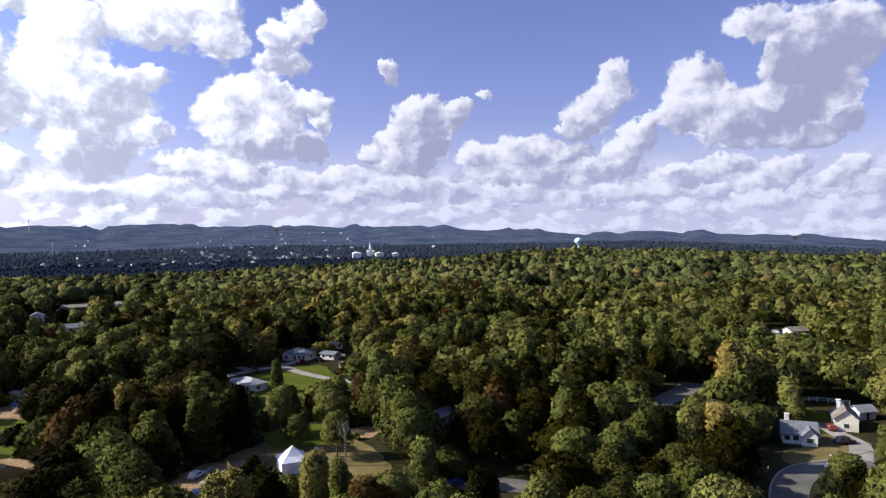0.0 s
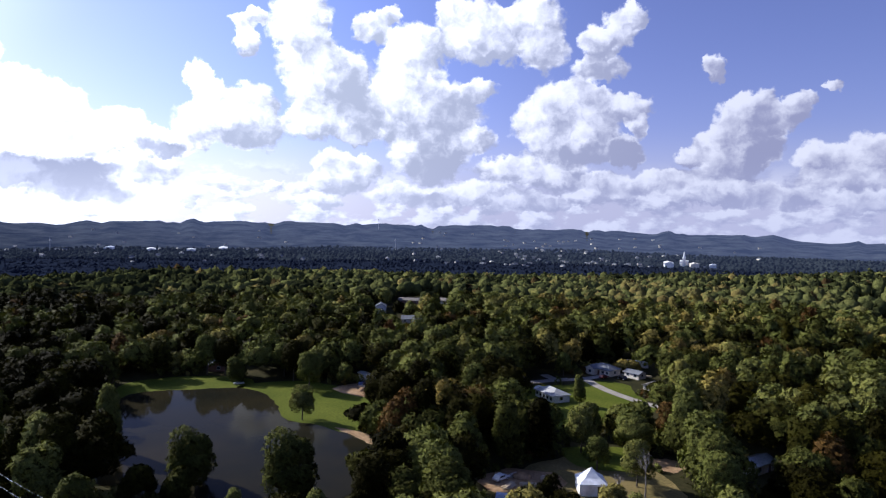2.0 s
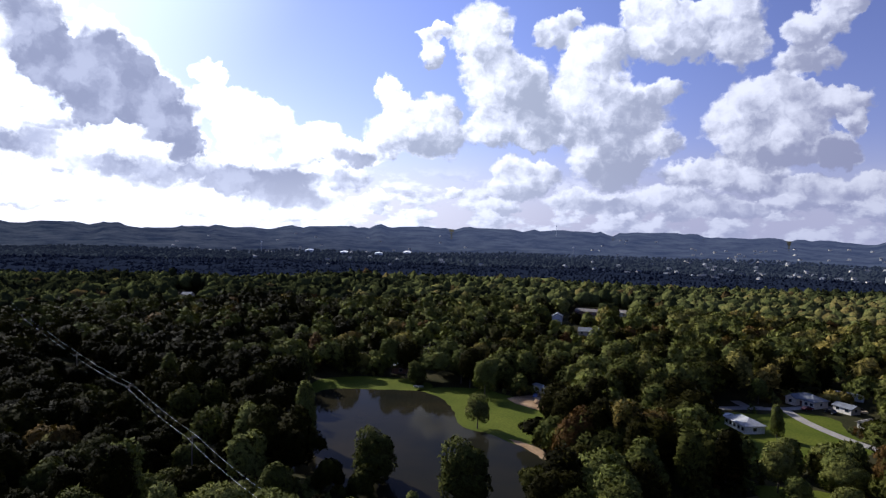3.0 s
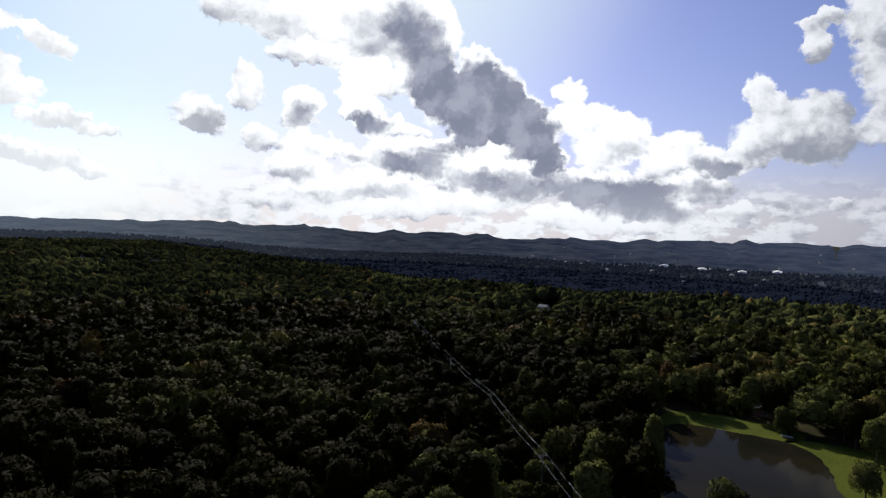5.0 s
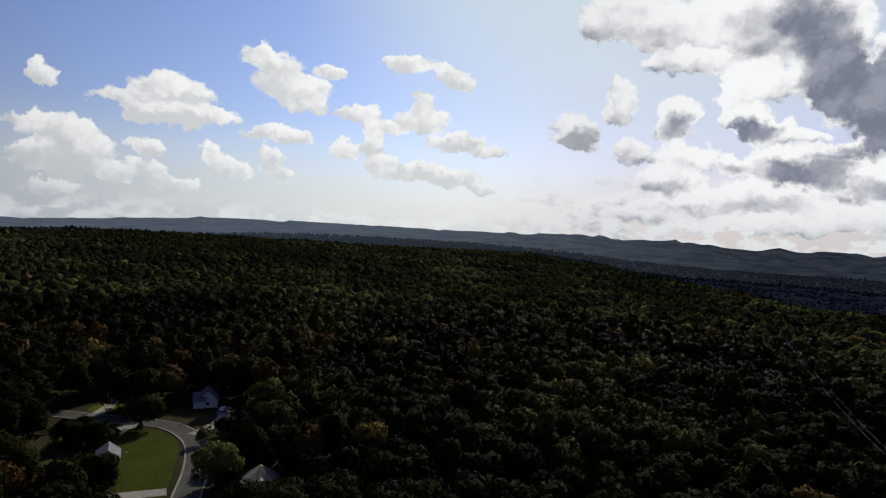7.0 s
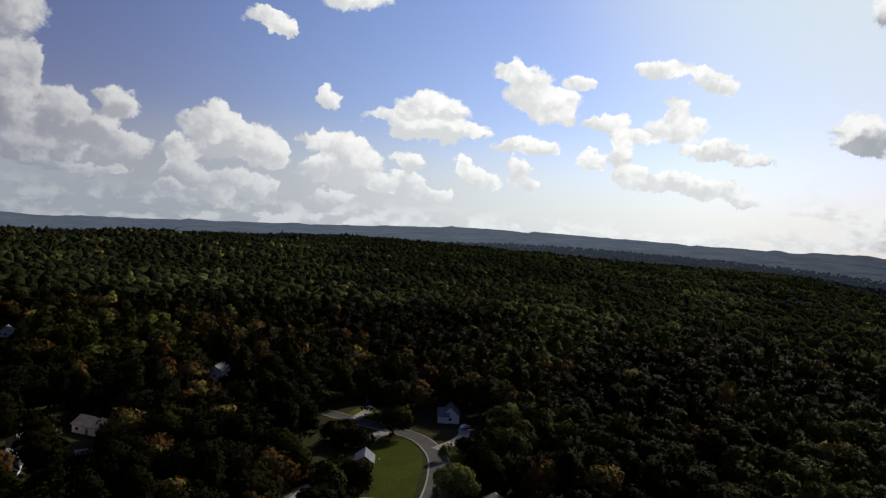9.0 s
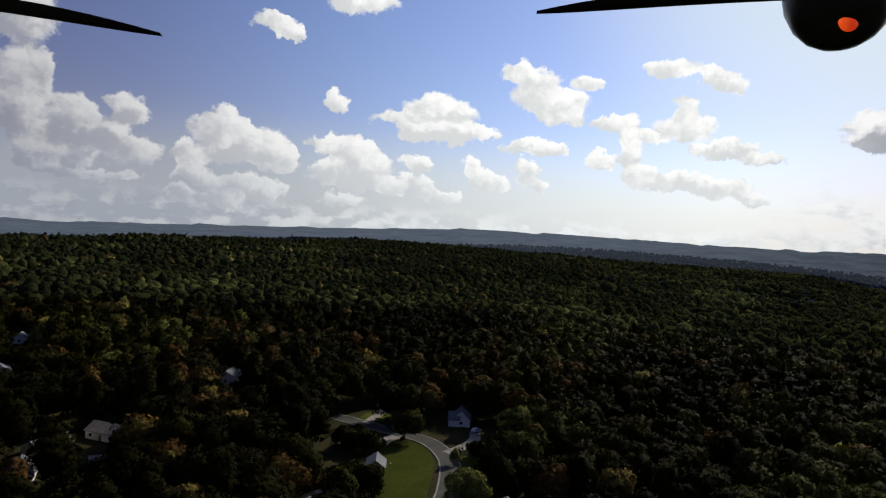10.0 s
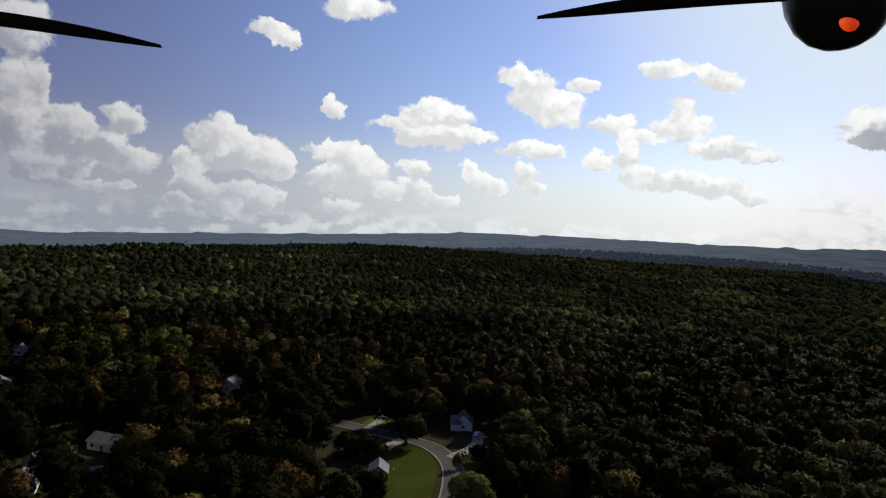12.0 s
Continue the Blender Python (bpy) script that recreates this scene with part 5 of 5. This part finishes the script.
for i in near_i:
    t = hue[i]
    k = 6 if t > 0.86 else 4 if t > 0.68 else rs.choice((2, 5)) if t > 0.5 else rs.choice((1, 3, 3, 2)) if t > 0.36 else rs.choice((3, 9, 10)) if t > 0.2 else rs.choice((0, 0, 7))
    placed.append((nx[i], ny[i], int(k), rs.uniform(0.8, 1.15), rs.uniform(0, 360)))
used = set()
for x, y, k, s, turn in placed:
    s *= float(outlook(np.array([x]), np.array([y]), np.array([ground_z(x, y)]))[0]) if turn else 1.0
    m = pose(x, y, ground_z(x, y), 0, 0, turn) @ Matrix.Diagonal((s, s, s * rs.uniform(0.92, 1.1), 1))
    if k in used:
        ob = copy_thing(masters[k], m)
    else:
        ob = masters[k]
        used.add(k)
    ob.matrix_basis = m

wood("near_woods", nx[rest_i], ny[rest_i], 1400, 1.08, "mixed green and olive broadleaf woods with autumn tints")
x, y = scatter(190, 300, 9.8, A0, A1)
wood("woods", x, y, 540, 1.4, "mixed green and olive broadleaf woods with autumn tints")
x, y = scatter(300, 480, 10.2, A0, A1)
wood("woods", x, y, 190, 2.2, "mixed green and olive broadleaf woods with autumn tints")
x, y = scatter(480, 900, 11, A0, A1)
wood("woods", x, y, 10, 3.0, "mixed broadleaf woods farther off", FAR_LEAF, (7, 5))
x, y = scatter(900, 1900, 14.0, A0, A1)
beyond = np.hypot(x, y) > np.interp(np.degrees(np.arctan2(-x, y)), HEADINGS, EDGE) * 1.15
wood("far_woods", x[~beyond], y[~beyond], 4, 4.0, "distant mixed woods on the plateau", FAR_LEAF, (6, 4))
wood("valley_woods", x[beyond], y[beyond], 3, 4.0, "dark haze-blue woods in the far valley", VALLEY, (5, 4))
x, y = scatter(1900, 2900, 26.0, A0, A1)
wood("valley_woods", x, y, 3, 5.0, "haze-blue woods in the far valley", MID, (5, 4))

# undergrowth: low shrubs where the trees are kept low
x, y = scatter(100, 300, 3.6, A0, A1)
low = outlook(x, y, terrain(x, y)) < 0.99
x, y = x[low], y[low]
pts, out = crown_shape("round", 44, rs)
n = len(x)
big = rs.uniform(0.9, 2.3, n)
P = pts[None] * big[:, None, None] * (1, 1, 0.8) + np.stack([x, y, big * 0.75], -1)[:, None]
v, f, q = clumps(P.reshape(-1, 3), np.tile(out, (n, 1)), 0.95, rs)
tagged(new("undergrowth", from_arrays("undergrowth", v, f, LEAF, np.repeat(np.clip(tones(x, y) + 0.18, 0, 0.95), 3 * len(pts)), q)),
       "low olive and brown shrubs between yards and woods", "shrubs", kind="stuff")


def canopy(x, y):
    bumps = rolling(x, y, 23, 31) * 2.4 + rolling(x, y, 61, 32) * 2.0
    return terrain(x, y) + 9 + bumps


def high_canopy(x, y):
    """Closed roof of leaves beyond the plateau's edge."""
    r, az = np.hypot(x, y), np.degrees(np.arctan2(-x, y))
    return canopy(x, y) + 4 * step(r / np.interp(az, HEADINGS, EDGE), 1.05, 1.2)


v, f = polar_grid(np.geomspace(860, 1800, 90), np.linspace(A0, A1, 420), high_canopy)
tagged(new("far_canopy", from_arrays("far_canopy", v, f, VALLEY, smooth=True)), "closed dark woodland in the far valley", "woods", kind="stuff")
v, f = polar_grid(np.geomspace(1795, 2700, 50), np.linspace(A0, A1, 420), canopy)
tagged(new("valley_canopy", from_arrays("valley_canopy", v, f, MID, smooth=True)), "closed haze-blue woodland on the valley floor", "woods", kind="stuff")
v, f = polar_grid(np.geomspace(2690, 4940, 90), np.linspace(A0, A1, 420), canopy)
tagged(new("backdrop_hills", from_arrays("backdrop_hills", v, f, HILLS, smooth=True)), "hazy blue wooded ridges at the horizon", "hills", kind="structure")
v, f = polar_grid(np.geomspace(90, 4940, 60), np.linspace(A1, 360 + A0, 60), canopy)
tagged(new("rear_canopy", from_arrays("rear_canopy", v, f, CANOPY)), "closed woodland behind the camera", "woods", kind="stuff")


def bare_tree(x, y, tall, seed, label):
    """A leafless tree: forking limbs thinning to twigs."""
    rnd = random.Random(seed)
    root = new("bare_tree")
    root.matrix_world = pose(x, y, 0, 0, 0, rnd.uniform(0, 360))
    tagged(root, label, "tree", "bare trees")
    bm = tube(bmesh.new(), (0, 0, -0.3), (0, 0, tall * 0.3), 0.24, 0.17, 7)
    part("trunk", bm, PALE_BARK, root)
    bm = bmesh.new()

    def fork(p, d, length, r, depth):
        q = p + d * length
        tube(bm, p, q, r * 1.7, r * 1.1, 5 if depth < 2 else 3)
        if depth < 5:
            for _ in range(3 if depth < 4 else 2):
                e = (d + Vector((rnd.uniform(-1.0, 1.0), rnd.uniform(-1.0, 1.0), rnd.uniform(-0.1, 0.6)))).normalized()
                fork(p.lerp(q, rnd.uniform(0.6, 1.0)), e, length * rnd.uniform(0.55, 0.8), r * 0.6, depth + 1)

    fork(Vector((0, 0, tall * 0.28)), Vector((0.05, 0.1, 1)).normalized(), tall * 0.24, 0.11, 0)
    part("crown", bm, PALE_BARK, root, "bare forking limbs")


PALE_BARK = material("pale_bark", mottled((0.15, 0.135, 0.115), (0.27, 0.24, 0.21), 0.6, 6, 0.02), 0.9)
for x, y, tall, seed in ((-24, 152, 12, 1), (-29, 144, 10, 2), (42, 146, 15, 3), (47, 166, 15, 4), (36, 196, 16, 5), (72, 236, 16, 6), (104, 196, 14, 7), (66, 160, 15, 8)):
    bare_tree(x, y, tall, seed, "leafless grey tree with forking pale limbs")


# ---------------------------------------------------------------- the drone's own pod and propellers
def drone():
    """The motor pod with its lamp and the two propeller blades that hang into the view."""
    root = new("drone")
    root.matrix_world = aim(80, 126.6, -2.33, 3.95)
    root.location = POD_PLACE
    tagged(root, "dark drone motor pod with an orange lamp and propellers", "drone")
    bm = bmesh.new()
    rings = []
    for z, r in ((-0.0365, 0.004), (-0.035, 0.012), (-0.030, 0.021), (-0.021, 0.029), (-0.008, 0.0345), (0.008, 0.0365), (0.03, 0.036), (0.05, 0.03)):
        rings.append([bm.verts.new((r * math.cos(k * 0.1309), z, r * math.sin(k * 0.1309))) for k in range(48)])
    for lo, hi in zip(rings, rings[1:]):
        for k in range(48):
            bm.faces.new((lo[k], lo[(k + 1) % 48], hi[(k + 1) % 48], hi[k]))
    bm.faces.new(rings[0])
    bm.faces.new(rings[-1])
    bmesh.ops.recalc_face_normals(bm, faces=bm.faces[:])
    for fc in bm.faces:
        fc.smooth = True
    pod = part("motor_pod", bm, GUNMETAL, root)
    bm = bmesh.new()
    bmesh.ops.create_uvsphere(bm, u_segments=20, v_segments=12, radius=0.0068, matrix=Matrix.Translation((-0.0072, -0.0250, 0.0215)) @ Matrix.Diagonal((1.0, 1.05, 0.5, 1)))
    part("lamp", bm, ORANGE, pod, "glowing orange signal lamp")
    for name, tip, heel, wide in (("blade", (-0.210, -0.0125, 0.0), (-0.03, 0.001, 0.0), 0.018), ("blade", (-0.470, -0.029, 0.0), (-0.66, 0.001, 0.0), 0.020)):
        tip, heel = Vector(tip), Vector(heel)
        bm = bmesh.new()
        prev = None
        for k in range(13):
            u = k / 12
            p = heel.lerp(tip, u)
            w = wide * (0.55 + 0.6 * math.sin(min(u * 1.35 + 0.25, 1.55)) - 0.95 * u ** 3) * 0.5
            p.y += 0.003 * math.sin(u * 3.1)
            cur = [bm.verts.new(p + Vector(o)) for o in ((0, w * 0.30, w), (0, -w * 0.22, w * 0.2), (0, -w * 0.30, -w), (0, w * 0.22, -w * 0.2))]
            if prev:
                for i in range(4):
                    bm.faces.new((prev[i], prev[(i + 1) % 4], cur[(i + 1) % 4], cur[i]))
            else:
                bm.faces.new(cur)
            prev = cur
        bm.faces.new(prev)
        bmesh.ops.recalc_face_normals(bm, faces=bm.faces[:])
        part(name, bm, BLADE, root, "thin black propeller blade")


GUNMETAL = material("gunmetal", mottled((0.022, 0.020, 0.018), (0.045, 0.040, 0.036), 20, 120), 0.34, 0.6, 0.5)
BLADE = material("black_plastic", mottled((0.008, 0.008, 0.009), (0.016, 0.016, 0.018), 20, 120), 0.6)


def lamp_build(t, b):
    b.inputs["Base Color"].default_value = (0.8, 0.1, 0.02, 1)
    t.links.new(ramp_of(t, noise_of(t, 90, 2), (0.35, (0.55, 0.03, 0.005)), (0.65, (1.0, 0.11, 0.012))), b.inputs["Emission Color"])
    b.inputs["Emission Strength"].default_value = 0.6


ORANGE = material("orange_lamp", lamp_build, 0.3)
drone()


# ---------------------------------------------------------------- the far town and its landmarks
def water_tower(x, y):
    root = new("water_tower")
    z = ground_z(x, y)
    root.matrix_world = pose(x, y, z)
    tagged(root, "pale turquoise water tower with a round tank", "water tower")
    bm = bmesh.new()
    bmesh.ops.create_uvsphere(bm, u_segments=24, v_segments=14, radius=7.0, matrix=Matrix.Translation((0, 0, TOWER)) @ Matrix.Diagonal((1, 1, 0.82, 1)))
    for fc in bm.faces:
        fc.smooth = True
    part("tank", bm, AQUA, root)
    bm = tube(bmesh.new(), (0, 0, -1), (0, 0, TOWER - 5), 2.2, 1.5, 16)
    tube(bm, (0, 0, TOWER - 8), (0, 0, TOWER - 3.5), 1.5, 4.5, 16)
    part("stem", bm, WHITE, root)
    bm = bmesh.new()
    for k in range(24):
        a, b = k * 0.2618, (k + 1) * 0.2618
        tube(bm, (7.1 * math.cos(a), 7.1 * math.sin(a), TOWER), (7.1 * math.cos(b), 7.1 * math.sin(b), TOWER), 0.15, 0.15, 4)
    part("rail", bm, WHITE, root)


TOWER = 29.0
AQUA = material("aqua_paint", mottled((0.42, 0.62, 0.62), (0.56, 0.74, 0.72), 0.2, 1), 0.5)


def bearing(az, r):
    return -r * math.sin(radians(az)), r * math.cos(radians(az))


water_tower(*bearing(-11.8, 1120))
for az, r, yaw, size, roof, label in ((7.6, 2050, 100, (75, 26, 14), WHITE, "long white town hall block in the valley"), (5.6, 2080, 100, (50, 24, 11), CREAM, "cream school block in the valley town"),
                                      (6.4, 2120, 10, (24, 14, 16), WHITE, "white church body in the valley town"), (4.2, 2100, 95, (40, 20, 8), WHITE, "low white block in the valley town"),
                                      (45.5, 2650, 135, (170, 30, 6), WHITE, "long white warehouse in the valley"), (51.0, 2560, 140, (110, 30, 6), WHITE, "white warehouse in the valley"),
                                      (48.0, 2480, 138, (80, 30, 5), WHITE, "pale warehouse in the valley"), (54.0, 2680, 140, (90, 30, 6), TIN, "grey tin warehouse in the valley"),
                                      (148.0, 1290, 60, (16, 11, 7), WHITE, "white barn on the far plateau")):
    px, py = bearing(az, r)
    house("building" if r > 1500 else "barn", px, py, yaw, size, roof, CREAM if roof == CREAM else WHITE, label, 3.0, windows=5, category="building", clear=0, base=ground_z(px, py) + (12 if r > 1500 else 11))
px, py = bearing(6.4, 2112)
spire = new("spire")
spire.matrix_world = pose(px, py, ground_z(px, py) + 12)
tagged(spire, "slender white church spire over the town", "spire")
part("tower", block(bmesh.new(), (-4, -4, 0), (4, 4, 26)), WHITE, spire)
part("cap", tube(bmesh.new(), (0, 0, 26), (0, 0, 46), 5.2, 0.2, 8), WHITE, spire)

rnd = random.Random(5)
first_house = None
for k in range(150):
    az = rnd.choice((rnd.uniform(8, 22), rnd.uniform(8, 30), rnd.uniform(-4, 45), rnd.uniform(42, 66)))
    r = rnd.uniform(1700, 3800) if az < 60 else rnd.uniform(2400, 3600)
    px, py = bearing(az, r)
    m = pose(px, py, ground_z(px, py) + 11, 0, 0, rnd.uniform(0, 180))
    if first_house is None:
        first_house = house("town_house", px, py, 20, (13, 9, 4.0), SHINGLE, CREAM, "small pale house in the distant valley town", 3.0, windows=2, category="house", clear=0, base=ground_z(px, py) + 11)
        tagged(first_house, group="houses of the valley town")
    else:
        copy_thing(first_house, m)


# ---------------------------------------------------------------- power line
LINE = [(-540, 128), (-400, 105), (-268, 88.5), (-207, 83.5), (-147, 74), (-104, 67)]


def power_line():
    root = new("power_line")
    tagged(root, "wooden power poles carrying pale wires across the woods", "power line")
    line = LINE
    tops = []
    for x, y in line:
        z = ground_z(x, y)
        pole = part("pole", tube(bmesh.new(), (x, y, z - 0.5), (x, y, z + 13), 0.22, 0.16, 8), BARK, root)
        part("crossarm", block(bmesh.new(), (x - 0.08, y - 1.3, z + 12.2), (x + 0.08, y + 1.3, z + 12.45)), BARK, pole)
        tops.append(Vector((x, y, z + 12.5)))
    for off in (-1.2, 1.2):
        bm = bmesh.new()
        for a, b in zip(tops, tops[1:]):
            last = None
            for k in range(11):
                u = k / 10
                p = a.lerp(b, u) + Vector((0, off, -2.4 * u * (1 - u)))
                if last:
                    tube(bm, last, p, 0.015, 0.015, 4)
                last = p
        part("wire", bm, TIN, root)


power_line()


# ---------------------------------------------------------------- cars
def car(x, y, yaw, paint, label, length=4.6, tall=1.5):
    root = new("car")
    root.matrix_world = pose(x, y, 0.12, 0, 0, yaw)
    tagged(root, label, "car")
    w, l = 0.9, length / 2
    bm = bmesh.new()
    prof = [(-l, 0.35), (-l, 0.85), (-l * 0.82, 0.95), (-l * 0.6, tall), (l * 0.25, tall), (l * 0.5, 1.0), (l * 0.95, 0.85), (l, 0.6), (l, 0.35)]
    a = [bm.verts.new((px, -w, pz)) for px, pz in prof]
    b = [bm.verts.new((px, w, pz)) for px, pz in prof]
    bm.faces.new(a)
    bm.faces.new(b[::-1])
    for i in range(len(prof)):
        j = (i + 1) % len(prof)
        bm.faces.new((a[i], b[i], b[j], a[j]))
    bmesh.ops.recalc_face_normals(bm, faces=bm.faces[:])
    bmesh.ops.bevel(bm, geom=bm.edges[:], offset=0.07, segments=1, affect="EDGES")
    part("body", bm, paint, root)
    part("windscreen", block(bmesh.new(), (l * 0.30, -0.72, 1.06), (l * 0.38, 0.72, tall - 0.08)), GLASS, root)
    for side in (-1, 1):
        part("side_window", block(bmesh.new(), (-l * 0.55, side * 0.905 - 0.015, 1.0), (l * 0.22, side * 0.905 + 0.015, tall - 0.14)), GLASS, root)
    for px in (-l * 0.62, l * 0.62):
        for py in (-0.86, 0.86):
            tyre = part("wheel", tube(bmesh.new(), (px, py - 0.1, 0.33), (px, py + 0.1, 0.33), 0.33, 0.33, 14), BLADE, root)
            part("rim", tube(bmesh.new(), (px, py - 0.11, 0.33), (px, py + 0.11, 0.33), 0.18, 0.18, 10), TIN, tyre)


CAR_BLACK = material("black_paint", mottled((0.012, 0.012, 0.014), (0.02, 0.02, 0.024), 1, 8), 0.2, 0.2, 0.5)
CAR_WHITE = material("white_paint", mottled((0.72, 0.72, 0.72), (0.80, 0.80, 0.80), 1, 8), 0.25, 0.0, 0.5)
CAR_BLUE = material("blue_paint", mottled((0.03, 0.05, 0.11), (0.05, 0.07, 0.15), 1, 8), 0.25, 0.2, 0.5)
CAR_RED = material("red_paint", mottled((0.16, 0.03, 0.03), (0.22, 0.05, 0.04), 1, 8), 0.25, 0.2, 0.5)
car(88, 145, 20, CAR_WHITE, "white car parked along the grey street")
car(100, 161, 10, CAR_BLACK, "black pickup on the pale driveway", 5.4, 1.75)
car(103, 172, 80, CAR_RED, "dark red car before the cream house")
car(2, 139, 30, CAR_BLUE, "blue car on the shaded parking place")
car(8, 141, 30, CAR_BLACK, "black car on the shaded parking place")
car(-77, 236, 60, CAR_WHITE, "white car beside the white house")
car(-53, 270, 150, CAR_BLACK, "dark car before the ranch house")
car(-132, 209, 30, CAR_WHITE, "white car beside the dirt yard")
car(-139, 208, 100, CAR_BLUE, "blue car beside the dirt yard")
car(-187, -156, 95, CAR_BLACK, "black car on the bending street")
car(-57, 146, 70, CAR_WHITE, "white car beside the sandy heap")
for k in range(4):
    car(163 + k * 3.0, 318 + k * 0.6, 95, (CAR_WHITE, CAR_BLACK, CAR_RED, CAR_WHITE)[k], ("white", "black", "dark red", "white")[k] + " car in a row in the far clearing")
car(-209, -133, 170, CAR_WHITE, "white car on the driveway under trees")
car(-60, 268, 60, CAR_RED, "dark red car on the pale driveway")


# ---------------------------------------------------------------- yard things
def fence(line, label):
    """White post-and-rail fence."""
    root = new("fence")
    tagged(root, label, "fence")
    pts = spline(line, 3)
    for p in pts:
        part("post", block(bmesh.new(), (p[0] - 0.1, p[1] - 0.1, -0.2), (p[0] + 0.1, p[1] + 0.1, 1.5)), WHITE, root)
    for p, q in zip(pts, pts[1:]):
        for z in (0.5, 0.95, 1.35):
            part("rail", tube(bmesh.new(), (p[0], p[1], z), (q[0], q[1], z), 0.07, 0.07, 4), WHITE, root)


fence([(103, 192), (108, 198), (115, 199), (122, 194)], "white post and rail fence behind the cream house")
fence([(-126, 212), (-134, 215), (-142, 213)], "white rail fence along the dirt yard")


def mailbox(x, y, yaw):
    root = new("mailbox")
    root.matrix_world = pose(x, y, 0.1, 0, 0, yaw)
    tagged(root, "small white mailbox on a post", "mailbox", "mailboxes")
    part("post", block(bmesh.new(), (-0.06, -0.06, -0.1), (0.06, 0.06, 1.1)), BARK, root)
    bm = block(bmesh.new(), (-0.25, -0.12, 1.1), (0.25, 0.12, 1.28))
    tube(bm, (-0.25, 0, 1.28), (0.25, 0, 1.28), 0.12, 0.12, 10)
    part("box", bm, WHITE, root)


mailbox(-158, -132, 30)
mailbox(-181, -124, 70)
mailbox(90, 150, 20)


def rowing_boat(x, y, yaw, z):
    root = new("rowing_boat")
    root.matrix_world = pose(x, y, z, 0, 0, yaw)
    tagged(root, "small white rowing boat at the pond's edge", "boat")
    bm = bmesh.new()
    rows = []
    for k in range(9):
        u = k / 8
        w = 0.75 * math.sin(math.pi * min(0.12 + u * 0.88, 1.0)) ** 0.6 + 0.02
        rows.append([bm.verts.new((-2 + 4 * u, s * w, zz)) for s, zz in ((-1, 0.55), (-0.7, 0.05), (0.7, 0.05), (1, 0.55))])
    for p, q in zip(rows, rows[1:]):
        for i in range(3):
            bm.faces.new((p[i], p[i + 1], q[i + 1], q[i]))
    bmesh.ops.solidify(bm, geom=bm.faces[:], thickness=0.06)
    part("hull", bm, WHITE, root)
    for px in (-0.9, 0.5):
        part("bench", block(bmesh.new(), (px - 0.15, -0.62, 0.34), (px + 0.15, 0.62, 0.4)), BARK, root)


rowing_boat(-181, 186, 40, 0.06)
rowing_boat(-55, 150, 70, 0.1)


def lumber_pile(x, y, yaw, seed):
    root = new("lumber_pile")
    root.matrix_world = pose(x, y, 0.09, 0, 0, yaw)
    tagged(root, "pile of pale sawn boards on sandy ground", "lumber")
    rnd = random.Random(seed)
    for layer in range(4):
        for k in range(6 - layer):
            y0 = -1.1 + k * 0.38 + layer * 0.16
            dx = rnd.uniform(-0.3, 0.3)
            part("board", block(bmesh.new(), (-1.9 + dx, y0, layer * 0.16), (1.9 + dx, y0 + 0.32, layer * 0.16 + 0.14)), PLANK, root)


PLANK = material("pale_boards", mottled((0.38, 0.30, 0.20), (0.55, 0.46, 0.33), 1.0, 8, 0.01), 0.85)
for x, y, yaw, seed in ((-50, 146, 20, 1), (-54, 143, 80, 2), (-47, 151, 130, 3), (-131, 203, 60, 4), (-45, 280, 20, 5), (-137, 206, 20, 6)):
    lumber_pile(x, y, yaw, seed)


def sand_mound(x, y, wide, seed):
    """A heap of tipped sand with a lumpy skin."""
    rnd = np.random.RandomState(seed)
    bm = bmesh.new()
    bmesh.ops.create_uvsphere(bm, u_segments=18, v_segments=10, radius=1.0)
    for v in bm.verts:
        k = 1 + 0.12 * math.sin(v.co.x * 5 + seed) * math.cos(v.co.y * 4) + rnd.uniform(-0.05, 0.05)
        v.co = Vector((v.co.x * wide * k, v.co.y * wide * 0.8 * k, max(v.co.z, -0.1) * 1.3 * k))
    for fc in bm.faces:
        fc.smooth = True
    ob = new("sand_mound", mesh_of("sand_mound", bm, CLAY))
    ob.location = (x, y, 0.1)
    tagged(ob, "mound of pale orange sand in a yard", "sand mound")


for x, y, wide, seed in ((-53, 150, 2.4, 1), (-58, 147, 1.8, 2), (-128, 206, 2.6, 3), (-134, 201, 1.7, 4)):
    sand_mound(x, y, wide, seed)


def mast(az, r, tall):
    x, y = bearing(az, r)
    root = new("radio_mast")
    root.matrix_world = pose(x, y, ground_z(x, y))
    tagged(root, "thin pale radio mast on the far ridge", "radio mast")
    part("lattice", tube(bmesh.new(), (0, 0, 0), (0, 0, tall), 0.9, 0.4, 5), WHITE, root)
    part("head", tube(bmesh.new(), (0, 0, tall - 8), (0, 0, tall - 2), 2.6, 2.6, 8), WHITE, root)


mast(32.5, 3900, 70)
mast(31.0, 2600, 60)
mast(58.0, 2400, 55)
